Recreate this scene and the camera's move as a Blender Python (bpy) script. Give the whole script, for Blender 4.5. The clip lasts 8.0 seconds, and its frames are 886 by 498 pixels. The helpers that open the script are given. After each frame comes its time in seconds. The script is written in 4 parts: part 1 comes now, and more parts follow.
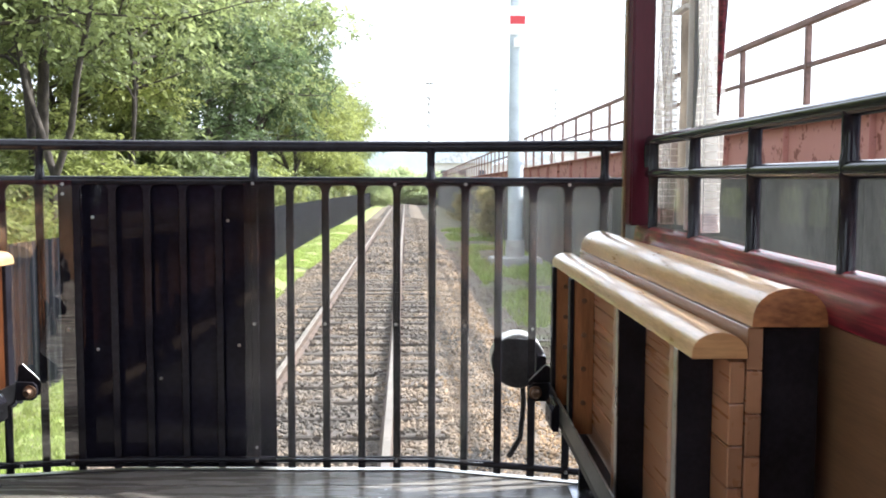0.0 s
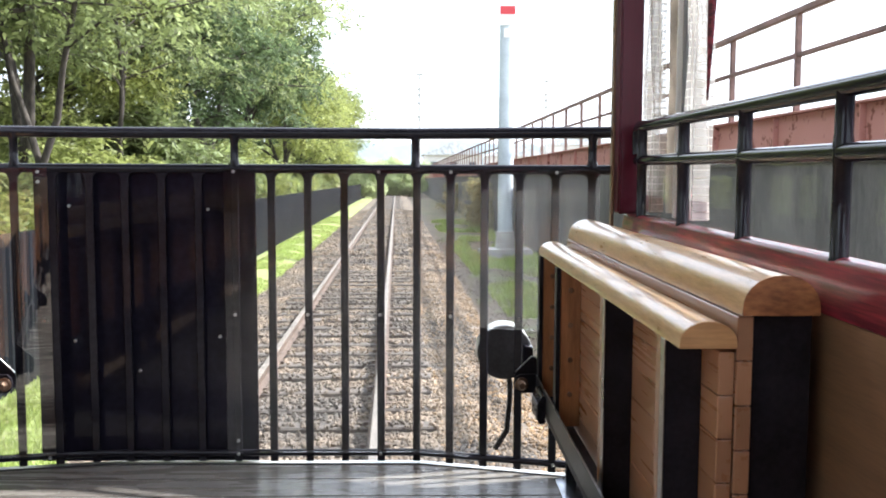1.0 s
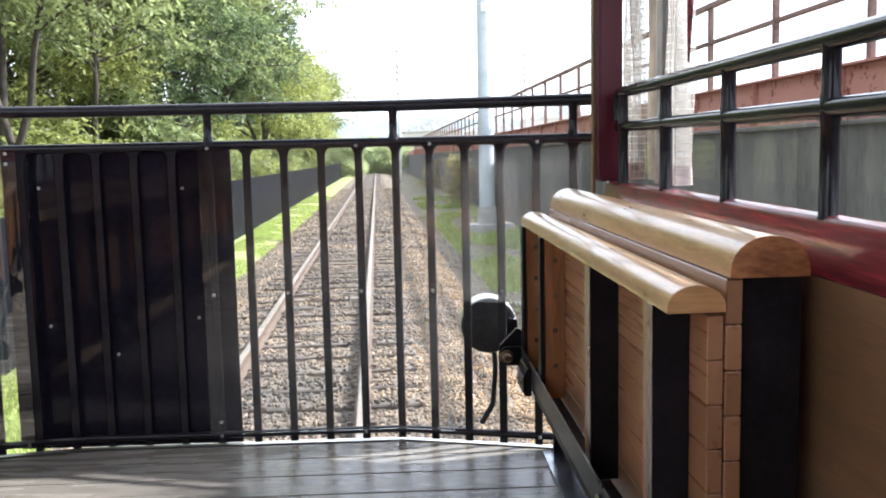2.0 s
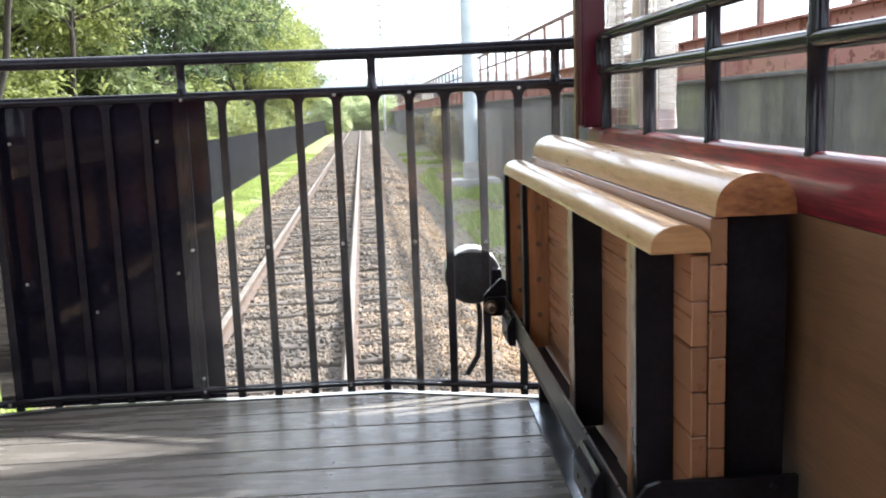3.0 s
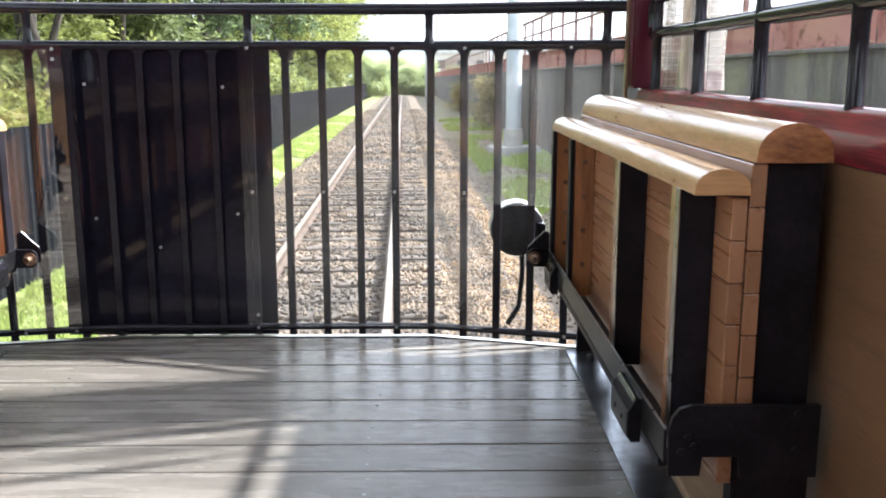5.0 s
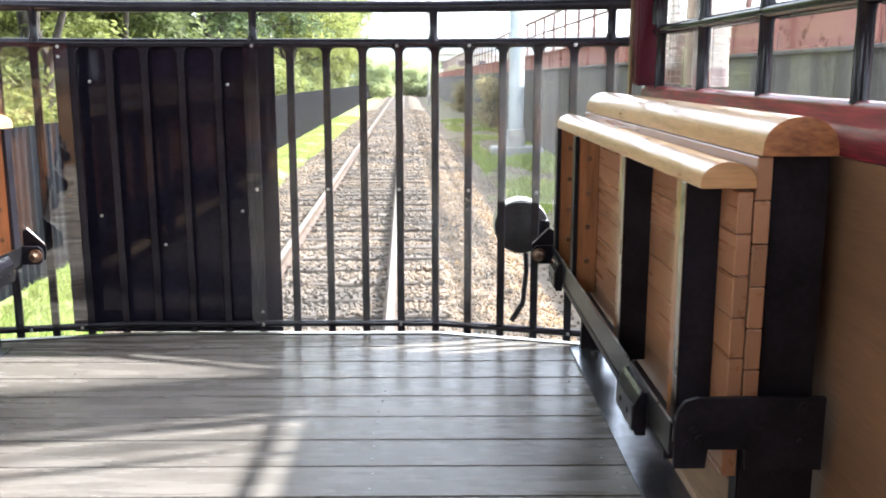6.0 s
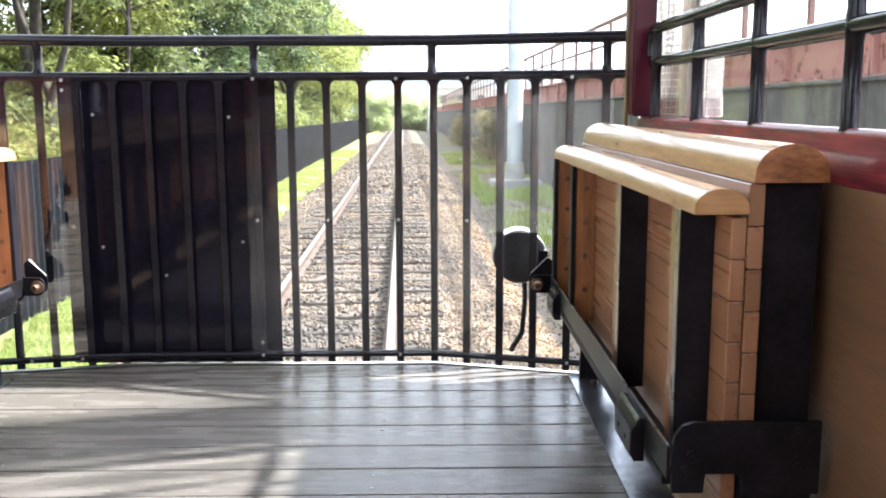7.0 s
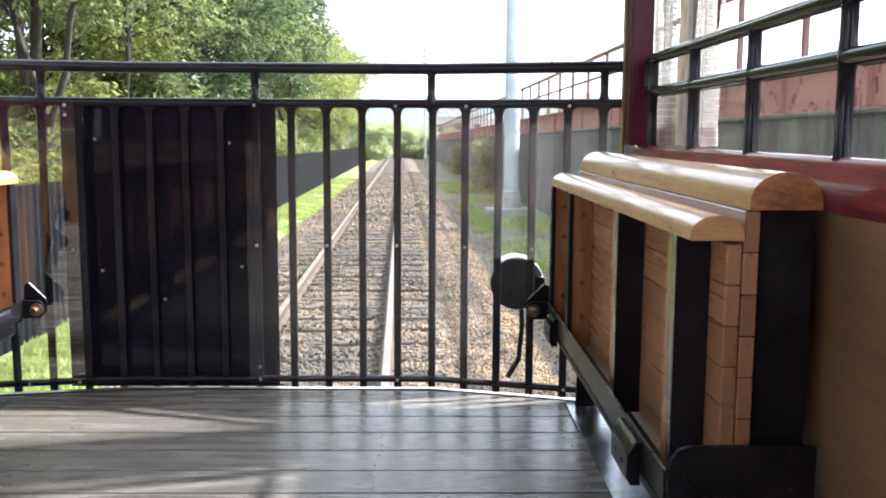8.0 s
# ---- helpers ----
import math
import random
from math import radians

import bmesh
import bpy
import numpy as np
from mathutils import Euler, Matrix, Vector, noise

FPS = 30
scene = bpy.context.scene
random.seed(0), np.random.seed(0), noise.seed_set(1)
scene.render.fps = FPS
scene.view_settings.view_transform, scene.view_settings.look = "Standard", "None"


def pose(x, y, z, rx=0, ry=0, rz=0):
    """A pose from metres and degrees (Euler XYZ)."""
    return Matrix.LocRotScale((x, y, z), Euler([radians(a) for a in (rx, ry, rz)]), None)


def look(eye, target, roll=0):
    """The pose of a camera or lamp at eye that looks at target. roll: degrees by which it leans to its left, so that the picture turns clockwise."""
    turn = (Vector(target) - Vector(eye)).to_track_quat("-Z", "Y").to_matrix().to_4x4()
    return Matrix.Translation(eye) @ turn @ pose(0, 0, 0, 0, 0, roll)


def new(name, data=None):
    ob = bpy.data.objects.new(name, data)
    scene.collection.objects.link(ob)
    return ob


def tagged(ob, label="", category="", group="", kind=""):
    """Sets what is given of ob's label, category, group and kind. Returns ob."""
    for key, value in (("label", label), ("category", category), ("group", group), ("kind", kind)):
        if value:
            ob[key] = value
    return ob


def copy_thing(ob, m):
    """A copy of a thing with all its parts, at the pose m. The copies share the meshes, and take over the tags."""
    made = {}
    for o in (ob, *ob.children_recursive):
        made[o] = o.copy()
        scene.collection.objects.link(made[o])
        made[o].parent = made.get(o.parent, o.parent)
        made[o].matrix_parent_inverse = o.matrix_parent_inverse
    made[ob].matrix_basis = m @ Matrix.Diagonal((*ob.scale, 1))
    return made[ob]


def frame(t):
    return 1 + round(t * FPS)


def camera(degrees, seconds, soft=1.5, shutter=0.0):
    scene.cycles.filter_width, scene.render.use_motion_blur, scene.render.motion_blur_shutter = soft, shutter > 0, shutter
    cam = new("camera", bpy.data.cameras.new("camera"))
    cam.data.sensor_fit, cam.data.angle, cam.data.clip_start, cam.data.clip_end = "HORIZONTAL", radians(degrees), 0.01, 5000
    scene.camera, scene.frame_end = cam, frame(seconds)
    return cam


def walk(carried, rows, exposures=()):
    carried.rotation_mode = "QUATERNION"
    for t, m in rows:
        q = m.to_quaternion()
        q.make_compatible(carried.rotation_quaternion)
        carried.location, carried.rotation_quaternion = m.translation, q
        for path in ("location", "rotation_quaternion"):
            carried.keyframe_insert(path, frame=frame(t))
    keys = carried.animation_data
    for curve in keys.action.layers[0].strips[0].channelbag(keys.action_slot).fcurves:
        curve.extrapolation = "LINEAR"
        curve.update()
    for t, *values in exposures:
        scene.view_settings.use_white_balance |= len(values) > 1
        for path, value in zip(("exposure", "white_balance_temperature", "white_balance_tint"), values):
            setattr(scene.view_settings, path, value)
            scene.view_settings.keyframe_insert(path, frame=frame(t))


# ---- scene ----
cam = camera(51.4, 8.0, soft=1.9)
PATH = [
    (0, (0.532, 0.184, 0.998), (0.551, 2.178, 0.843), 0.2),
    (0.5, (0.539, 0.203, 0.993), (0.565, 2.196, 0.829), 0.2),
    (1, (0.552, 0.242, 0.985), (0.591, 2.234, 0.812), 0.2),
    (1.2, (0.553, 0.252, 0.982), (0.6, 2.244, 0.803), 0.1),
    (2.3, (0.56, 0.297, 0.965), (0.643, 2.282, 0.733), -1.55),
    (2.5, (0.561, 0.303, 0.962), (0.652, 2.287, 0.724), -1.5),
    (3, (0.574, 0.326, 0.945), (0.675, 2.298, 0.627), -2.1),
    (3.5, (0.575, 0.319, 0.948), (0.71, 2.297, 0.685), -1.4),
    (4, (0.566, 0.293, 0.959), (0.69, 2.28, 0.763), -0.7),
    (4.5, (0.539, 0.225, 0.952), (0.597, 2.2, 0.64), -0.4),
    (4.7, (0.534, 0.204, 0.922), (0.565, 2.17, 0.554), -0.0),
    (5.8, (0.52, 0.184, 0.904), (0.539, 2.146, 0.507), 0.0),
    (6, (0.521, 0.183, 0.901), (0.54, 2.146, 0.517), -0.0),
    (6.5, (0.53, 0.186, 0.896), (0.543, 2.154, 0.541), -0.3),
    (7, (0.523, 0.161, 0.894), (0.543, 2.137, 0.581), -0.2),
    (7.5, (0.519, 0.146, 0.894), (0.544, 2.127, 0.617), 0.0),
    (8, (0.516, 0.138, 0.89), (0.545, 2.122, 0.638), 0.3),
]
EXPOSURE = [(t, stops + 0.17, 6050, 10) for t, stops in ((0.0, 1.55), (1.0, 1.55), (2.5, 1.58), (3.0, 1.70), (3.5, 2.15), (4.0, 1.92), (4.5, 1.77), (5.2, 1.92), (6.0, 2.15), (7.0, 2.13), (7.5, 1.88), (8.0, 1.68))]
walk(cam, [(t, look(eye, target, roll)) for t, eye, target, roll in PATH], EXPOSURE)

# ---- light ----
world = bpy.data.worlds.new("sky")
scene.world = world
world.use_nodes = True
wn, wl = world.node_tree.nodes, world.node_tree.links
sky = wn.new("ShaderNodeTexSky")
sky.sky_type, sky.sun_disc = "NISHITA", False
sky.sun_elevation, sky.sun_rotation = radians(45), radians(76.5)
sky.air_density, sky.dust_density, sky.ozone_density = 1.2, 2.0, 1.0
soften = wn.new("ShaderNodeHueSaturation")
soften.inputs["Saturation"].default_value = 0.35
wl.new(sky.outputs[0], soften.inputs["Color"])
veil = wn.new("ShaderNodeMix")          # thin bright overcast over the whole sky
veil.data_type = "RGBA"
veil.inputs["Factor"].default_value = 0.55
veil.inputs["B"].default_value = (6.6, 7.0, 7.7, 1)
wl.new(soften.outputs[0], veil.inputs["A"])
wl.new(veil.outputs["Result"], wn["Background"].inputs["Color"])
wn["Background"].inputs["Strength"].default_value = 0.14

sun_data = bpy.data.lights.new("sun", "SUN")
sun_data.energy, sun_data.angle, sun_data.color = 3.8, radians(1.2), (1.0, 0.95, 0.88)
sun = new("sun", sun_data)
sun.matrix_world = look((9.0, 2.16, 9.28), (0, 0, 0))


# ---- materials ----
def material(name, color, rough=0.5, metal=0.0, spread=0.12, scale=6.0, fine=60.0, bump=0.1, coat=0.0, stretch=(1, 1, 1),
             second=None, space="Object", jitter=0.0, island=0.0, sheen=0.0, rough_spread=0.12, ramp_at=(0.34, 0.66)):
    """Two scales of noise over a base colour, with relief and uneven gloss."""
    m = bpy.data.materials.new(name)
    m.use_nodes = True
    n, l = m.node_tree.nodes, m.node_tree.links
    b = n["Principled BSDF"]
    co = n.new("ShaderNodeTexCoord")
    mp = n.new("ShaderNodeMapping")
    mp.inputs["Scale"].default_value = stretch
    l.new(co.outputs[space], mp.inputs["Vector"])
    big, small = n.new("ShaderNodeTexNoise"), n.new("ShaderNodeTexNoise")
    big.inputs["Scale"].default_value, big.inputs["Detail"].default_value = scale, 5
    small.inputs["Scale"].default_value, small.inputs["Detail"].default_value = fine, 4
    vec = mp.outputs[0]
    if jitter:
        info = n.new("ShaderNodeObjectInfo")
        add = n.new("ShaderNodeVectorMath")
        add.operation = "MULTIPLY_ADD"
        comb = n.new("ShaderNodeCombineXYZ")
        for k in range(3):
            l.new(info.outputs["Random"], comb.inputs[k])
        l.new(comb.outputs[0], add.inputs[0])
        add.inputs[1].default_value = (31, 17, 23)
        l.new(mp.outputs[0], add.inputs[2])
        vec = add.outputs[0]
    l.new(vec, big.inputs["Vector"])
    l.new(vec, small.inputs["Vector"])
    ramp = n.new("ShaderNodeValToRGB")
    c2 = second or tuple(c * (1 - 2.2 * spread) for c in color)
    c3 = tuple(min(1, c * (1 + 1.2 * spread)) for c in color)
    ramp.color_ramp.elements[0].position, ramp.color_ramp.elements[0].color = ramp_at[0], (*c2, 1)
    ramp.color_ramp.elements[1].position, ramp.color_ramp.elements[1].color = ramp_at[1], (*c3, 1)
    mixf = n.new("ShaderNodeMath")
    mixf.operation = "MULTIPLY_ADD"
    mixf.inputs[1].default_value = 0.35
    sc = n.new("ShaderNodeMath")
    sc.operation = "MULTIPLY"
    sc.inputs[1].default_value = 0.65
    l.new(big.outputs["Fac"], sc.inputs[0])
    l.new(small.outputs["Fac"], mixf.inputs[0])
    l.new(sc.outputs[0], mixf.inputs[2])
    l.new(mixf.outputs[0], ramp.inputs["Fac"])
    out = ramp.outputs["Color"]
    if jitter or island:
        hsv = n.new("ShaderNodeHueSaturation")
        rnd = n.new("ShaderNodeMapRange")
        src = n.new("ShaderNodeNewGeometry").outputs["Random Per Island"] if island else info.outputs["Random"]
        amount = island or jitter
        rnd.inputs["To Min"].default_value, rnd.inputs["To Max"].default_value = 1 - amount, 1 + amount
        l.new(src, rnd.inputs["Value"])
        l.new(rnd.outputs[0], hsv.inputs["Value"])
        l.new(out, hsv.inputs["Color"])
        out = hsv.outputs[0]
    l.new(out, b.inputs["Base Color"])
    rr = n.new("ShaderNodeMapRange")
    rr.inputs["To Min"].default_value, rr.inputs["To Max"].default_value = max(0.02, rough - rough_spread), min(1, rough + rough_spread)
    l.new(big.outputs["Fac"], rr.inputs["Value"])
    l.new(rr.outputs[0], b.inputs["Roughness"])
    b.inputs["Metallic"].default_value = metal
    if coat:
        b.inputs["Coat Weight"].default_value, b.inputs["Coat Roughness"].default_value = coat, 0.08
    if bump:
        bp = n.new("ShaderNodeBump")
        bp.inputs["Strength"].default_value, bp.inputs["Distance"].default_value = bump, 0.004
        l.new(small.outputs["Fac"], bp.inputs["Height"])
        l.new(bp.outputs[0], b.inputs["Normal"])
    return m


def duller(m, level):
    m.node_tree.nodes["Principled BSDF"].inputs["Specular IOR Level"].default_value = level
    return m


def leaf_material(name, color, second, var=0.35):
    m = material(name, color, rough=0.62, spread=0.2, scale=0.5, fine=3, bump=0, second=second, island=var)
    n, l = m.node_tree.nodes, m.node_tree.links
    tr, mx = n.new("ShaderNodeBsdfTranslucent"), n.new("ShaderNodeMixShader")
    l.new(n["Principled BSDF"].inputs["Base Color"].links[0].from_socket, tr.inputs["Color"])
    mx.inputs[0].default_value = 0.52
    l.new(n["Principled BSDF"].outputs[0], mx.inputs[1])
    l.new(tr.outputs[0], mx.inputs[2])
    l.new(mx.outputs[0], n["Material Output"].inputs["Surface"])
    return m


BLACK = material("black_gloss_paint", (0.019, 0.018, 0.024), 0.10, spread=0.2, scale=9, fine=90, bump=0.02, rough_spread=0.04)
duller(BLACK, 0.24)
SHEET = material("black_sheet", (0.012, 0.011, 0.019), 0.06, spread=0.25, scale=3, fine=40, bump=0.008, rough_spread=0.03)
duller(SHEET, 0.2)
MATT = duller(material("matt_black_steel", (0.019, 0.018, 0.024), 0.42, spread=0.25, scale=10, fine=110, bump=0.05), 0.15)
STEEL = material("bare_steel", (0.42, 0.42, 0.42), 0.3, metal=1.0, spread=0.2, scale=14, fine=120, bump=0.05)
GREASY = material("greasy_bronze", (0.20, 0.13, 0.09), 0.4, metal=0.8, spread=0.3, scale=20, fine=90, bump=0.06)
DARKSTEEL = material("dark_steel", (0.058, 0.058, 0.064), 0.36, metal=0.8, spread=0.3, scale=12, fine=110, bump=0.06)
PLATE = material("worn_steel_plate", (0.36, 0.38, 0.42), 0.22, metal=0.9, spread=0.3, scale=7, fine=70, bump=0.06)
RED = duller(material("red_brown_varnish", (0.165, 0.026, 0.034), 0.36, spread=0.3, scale=5, fine=16, bump=0.04, stretch=(14, 0.9, 14), second=(0.048, 0.006, 0.010), rough_spread=0.08, ramp_at=(0.42, 0.58)), 0.28)
SILLWOOD = duller(material("red_varnished_wood", (0.255, 0.026, 0.040), 0.42, spread=0.15, scale=3, fine=9, bump=0.008, coat=0.55, stretch=(26, 1.6, 26), second=(0.105, 0.014, 0.022), rough_spread=0.06, ramp_at=(0.40, 0.62)), 0.15)
SILLWOOD.node_tree.nodes["Principled BSDF"].inputs["Coat Roughness"].default_value = 0.04
WINE = duller(material("wine_red_paint", (0.095, 0.012, 0.027), 0.3, spread=0.12, scale=3, fine=30, bump=0.03, stretch=(5, 5, 0.7), rough_spread=0.08), 0.3)
WOOD = material("varnished_ash", (0.380, 0.196, 0.108), 0.30, spread=0.03, scale=3, fine=34, bump=0.01, coat=0.25, stretch=(16, 0.6, 16), second=(0.361, 0.183, 0.099), jitter=0.14)
ROLLWOOD = material("varnished_pale_ash", (0.70, 0.450, 0.242), 0.32, spread=0.08, scale=9, fine=30, bump=0.08, coat=0.5, stretch=(11, 1.1, 11), second=(0.50, 0.285, 0.125), jitter=0.05)
ENDGRAIN = material("brown_end_grain", (0.36, 0.145, 0.052), 0.45, spread=0.1, scale=7, fine=26, bump=0.05, coat=0.05, stretch=(2.2, 1, 6), second=(0.17, 0.058, 0.022), ramp_at=(0.38, 0.60))
PALEGRAIN = material("pale_end_grain", (0.46, 0.25, 0.105), 0.42, spread=0.18, scale=9, fine=26, bump=0.05, coat=0.1, stretch=(1, 1, 7), second=(0.34, 0.17, 0.07))
RIBWOOD = material("stained_rib_wood", (0.36, 0.165, 0.072), 0.35, spread=0.2, scale=5, fine=50, bump=0.05, coat=0.3, stretch=(9, 9, 0.8), jitter=0.1)
EDGEWOOD = material("pale_edge_wood", (0.55, 0.40, 0.27), 0.5, spread=0.12, scale=4, fine=26, bump=0.04, stretch=(6, 0.7, 6))
PLYWOOD = material("plywood_lining", (0.235, 0.134, 0.074), 0.4, spread=0.14, scale=3, fine=30, bump=0.04, coat=0.2, stretch=(3, 0.6, 9))
DECK = duller(material("weathered_deck", (0.184, 0.170, 0.152), 0.27, spread=0.16, scale=3.0, fine=40, bump=0.12, stretch=(1.2, 8, 4), second=(0.128, 0.117, 0.104), jitter=0.13, rough_spread=0.12), 0.38)
CEIL = material("ceiling_boards", (0.20, 0.15, 0.10), 0.5, spread=0.15, scale=3, fine=30, bump=0.04, stretch=(8, 0.8, 1))
ALU = material("pale_metal", (0.62, 0.62, 0.60), 0.35, metal=0.6, spread=0.12, scale=8, fine=60, bump=0.03)
FABRIC = material("beige_fabric", (0.42, 0.38, 0.33), 0.85, spread=0.16, scale=8, fine=160, bump=0.15)
HEM = material("pale_hem_cloth", (0.66, 0.55, 0.52), 0.7, spread=0.1, scale=12, fine=150, bump=0.12)
RUBBER = material("black_rubber", (0.022, 0.021, 0.021), 0.6, spread=0.2, scale=14, fine=150, bump=0.1)
LAMPGREY = duller(material("dark_grey_enamel", (0.060, 0.060, 0.063), 0.5, spread=0.2, scale=12, fine=90, bump=0.06), 0.2)
CONCRETE = material("stained_concrete", (0.118, 0.112, 0.102), 0.9, spread=0.2, scale=1.8, fine=16, bump=0.35, stretch=(1.3, 1.3, 0.45), second=(0.055, 0.053, 0.049), jitter=0.06, ramp_at=(0.36, 0.66))
PALECONC = material("pale_concrete", (0.45, 0.45, 0.43), 0.85, spread=0.18, scale=3, fine=30, bump=0.2)
RUST = material("rusty_red_paint", (0.355, 0.165, 0.135), 0.75, spread=0.1, scale=4.5, fine=24, bump=0.25, second=(0.17, 0.055, 0.036), ramp_at=(0.40, 0.43))
RAILRUST = material("rusty_rail_paint", (0.22, 0.135, 0.115), 0.7, spread=0.25, scale=3, fine=26, bump=0.2)
POLE = material("painted_pole", (0.54, 0.60, 0.64), 0.6, spread=0.12, scale=2, fine=26, bump=0.08, second=(0.43, 0.48, 0.52))
CORR = material("dark_corrugated", (0.012, 0.013, 0.017), 0.6, spread=0.25, scale=1.4, fine=20, bump=0.08, second=(0.007, 0.008, 0.011))
duller(CORR, 0.12)
GROUND = material("dry_ground", (0.25, 0.205, 0.15), 0.95, spread=0.25, scale=0.6, fine=14, bump=0.5, second=(0.15, 0.15, 0.075))
BED = material("gravel_bed", (0.165, 0.128, 0.092), 0.95, spread=0.35, scale=8, fine=38, bump=0.8, second=(0.095, 0.080, 0.066))
STONE = material("ballast_stone", (0.210, 0.162, 0.117), 0.9, spread=0.2, scale=0.8, fine=3, bump=0.0, island=0.45, second=(0.105, 0.092, 0.079), ramp_at=(0.40, 0.60))
LITTER = material("leaf_littered_gravel", (0.285, 0.190, 0.105), 0.9, spread=0.2, scale=1.2, fine=4, bump=0.0, island=0.4, second=(0.150, 0.108, 0.072), ramp_at=(0.38, 0.62))
SLEEPER = material("old_sleeper", (0.135, 0.115, 0.098), 0.85, spread=0.3, scale=5, fine=40, bump=0.4, stretch=(0.7, 6, 6), jitter=0.25)
RAIL = material("rail_rust", (0.13, 0.092, 0.070), 0.7, spread=0.25, scale=6, fine=50, bump=0.2)
RAILTOP = material("worn_rail_head", (0.33, 0.29, 0.25), 0.55, metal=0.7, spread=0.15, scale=5, fine=50, bump=0.04)
WEEDY = material("weedy_dirt", (0.120, 0.135, 0.058), 0.95, spread=0.2, scale=1.6, fine=24, bump=0.7, second=(0.158, 0.122, 0.086), ramp_at=(0.45, 0.60))
TURF = material("short_turf", (0.24, 0.315, 0.085), 0.95, spread=0.25, scale=2.5, fine=30, bump=0.6, second=(0.19, 0.17, 0.085))
GRASS = leaf_material("grass_blades", (0.29, 0.385, 0.095), (0.35, 0.385, 0.14), 0.3)
LEAF = leaf_material("leaves_green", (0.275, 0.318, 0.128), (0.130, 0.165, 0.072), 0.55)
LEAFY = leaf_material("leaves_yellow_green", (0.315, 0.340, 0.108), (0.19, 0.225, 0.075), 0.45)
LEAFB = leaf_material("leaves_brownish", (0.40, 0.33, 0.16), (0.26, 0.25, 0.12), 0.4)
# distance haze is mixed into this pale leaf colour
LEAFH = leaf_material("leaves_haze_tinted", (0.46, 0.50, 0.26), (0.36, 0.43, 0.24), 0.2)
LEAFD = leaf_material("leaves_dark", (0.115, 0.158, 0.070), (0.066, 0.095, 0.046), 0.5)
BARK = material("bark", (0.068, 0.056, 0.046), 0.95, spread=0.3, scale=5, fine=30, bump=0.8, stretch=(3, 3, 0.7))
WHITEPLATE = material("white_plate", (0.8, 0.8, 0.78), 0.5, spread=0.04, scale=4, fine=30, bump=0.0)
REDPLATE = material("red_plate", (0.62, 0.05, 0.06), 0.5, spread=0.06, scale=4, fine=30, bump=0.0)
YELLOW = material("yellow_band", (0.72, 0.42, 0.03), 0.55, spread=0.1, scale=6, fine=40, bump=0.0)
DARKGREY = material("grey_channel", (0.20, 0.205, 0.215), 0.5, spread=0.12, scale=6, fine=60, bump=0.05)
HOUSE = material("pale_plaster", (0.55, 0.53, 0.50), 0.85, spread=0.08, scale=0.6, fine=8, bump=0.1)
# tile grey lightened to imitate haze over the far roofs
ROOFTILE = material("haze_paled_tiles", (0.58, 0.60, 0.62), 0.7, spread=0.2, scale=2, fine=14, bump=0.3)
WINDOW = material("dark_pane", (0.06, 0.075, 0.09), 0.12, spread=0.1, scale=1, fine=8, bump=0.0)
# blue haze of the distance is painted into the hill colour
HILL = material("haze_tinted_hill", (0.55, 0.66, 0.74), 1.0, spread=0.1, scale=0.004, fine=0.05, bump=0.0)


def clear(name, tint, rough, ior=1.49, trans=1.0):
    m = bpy.data.materials.new(name)
    m.use_nodes = True
    b = m.node_tree.nodes["Principled BSDF"]
    b.inputs["Base Color"].default_value = (*tint, 1)
    b.inputs["Roughness"].default_value = rough
    b.inputs["IOR"].default_value = ior
    b.inputs["Transmission Weight"].default_value = trans
    return m


ACRYLIC = clear("clear_acrylic", (0.96, 0.96, 0.95), 0.015, 1.95)
an, al = ACRYLIC.node_tree.nodes, ACRYLIC.node_tree.links
dust, dusty, dn, dr = an.new("ShaderNodeBsdfTranslucent"), an.new("ShaderNodeMixShader"), an.new("ShaderNodeTexNoise"), an.new("ShaderNodeMapRange")
dust.inputs["Color"].default_value = (0.7, 0.7, 0.7, 1)
dn.inputs["Scale"].default_value = 4
dr.inputs["To Min"].default_value, dr.inputs["To Max"].default_value = 0.0, 0.006
al.new(dn.outputs["Fac"], dr.inputs["Value"])
al.new(dr.outputs[0], dusty.inputs[0])
al.new(an["Principled BSDF"].outputs[0], dusty.inputs[1])
al.new(dust.outputs[0], dusty.inputs[2])
al.new(dusty.outputs[0], an["Material Output"].inputs["Surface"])


CLEARER = ACRYLIC.copy()
CLEARER.node_tree.nodes["Map Range"].inputs["To Max"].default_value = 0.036
CLEARER.node_tree.nodes["Principled BSDF"].inputs["IOR"].default_value = 1.32

HAZY = CLEARER.copy()
HAZY.name = "dusty_acrylic"
HAZY.node_tree.nodes["Map Range"].inputs["To Max"].default_value = 0.085
SIDEPANE = ACRYLIC.copy()
SIDEPANE.name = "weathered_acrylic"
SIDEPANE.node_tree.nodes["Map Range"].inputs["To Max"].default_value = 0.012
SIDEPANE.node_tree.nodes["Principled BSDF"].inputs["IOR"].default_value = 1.13


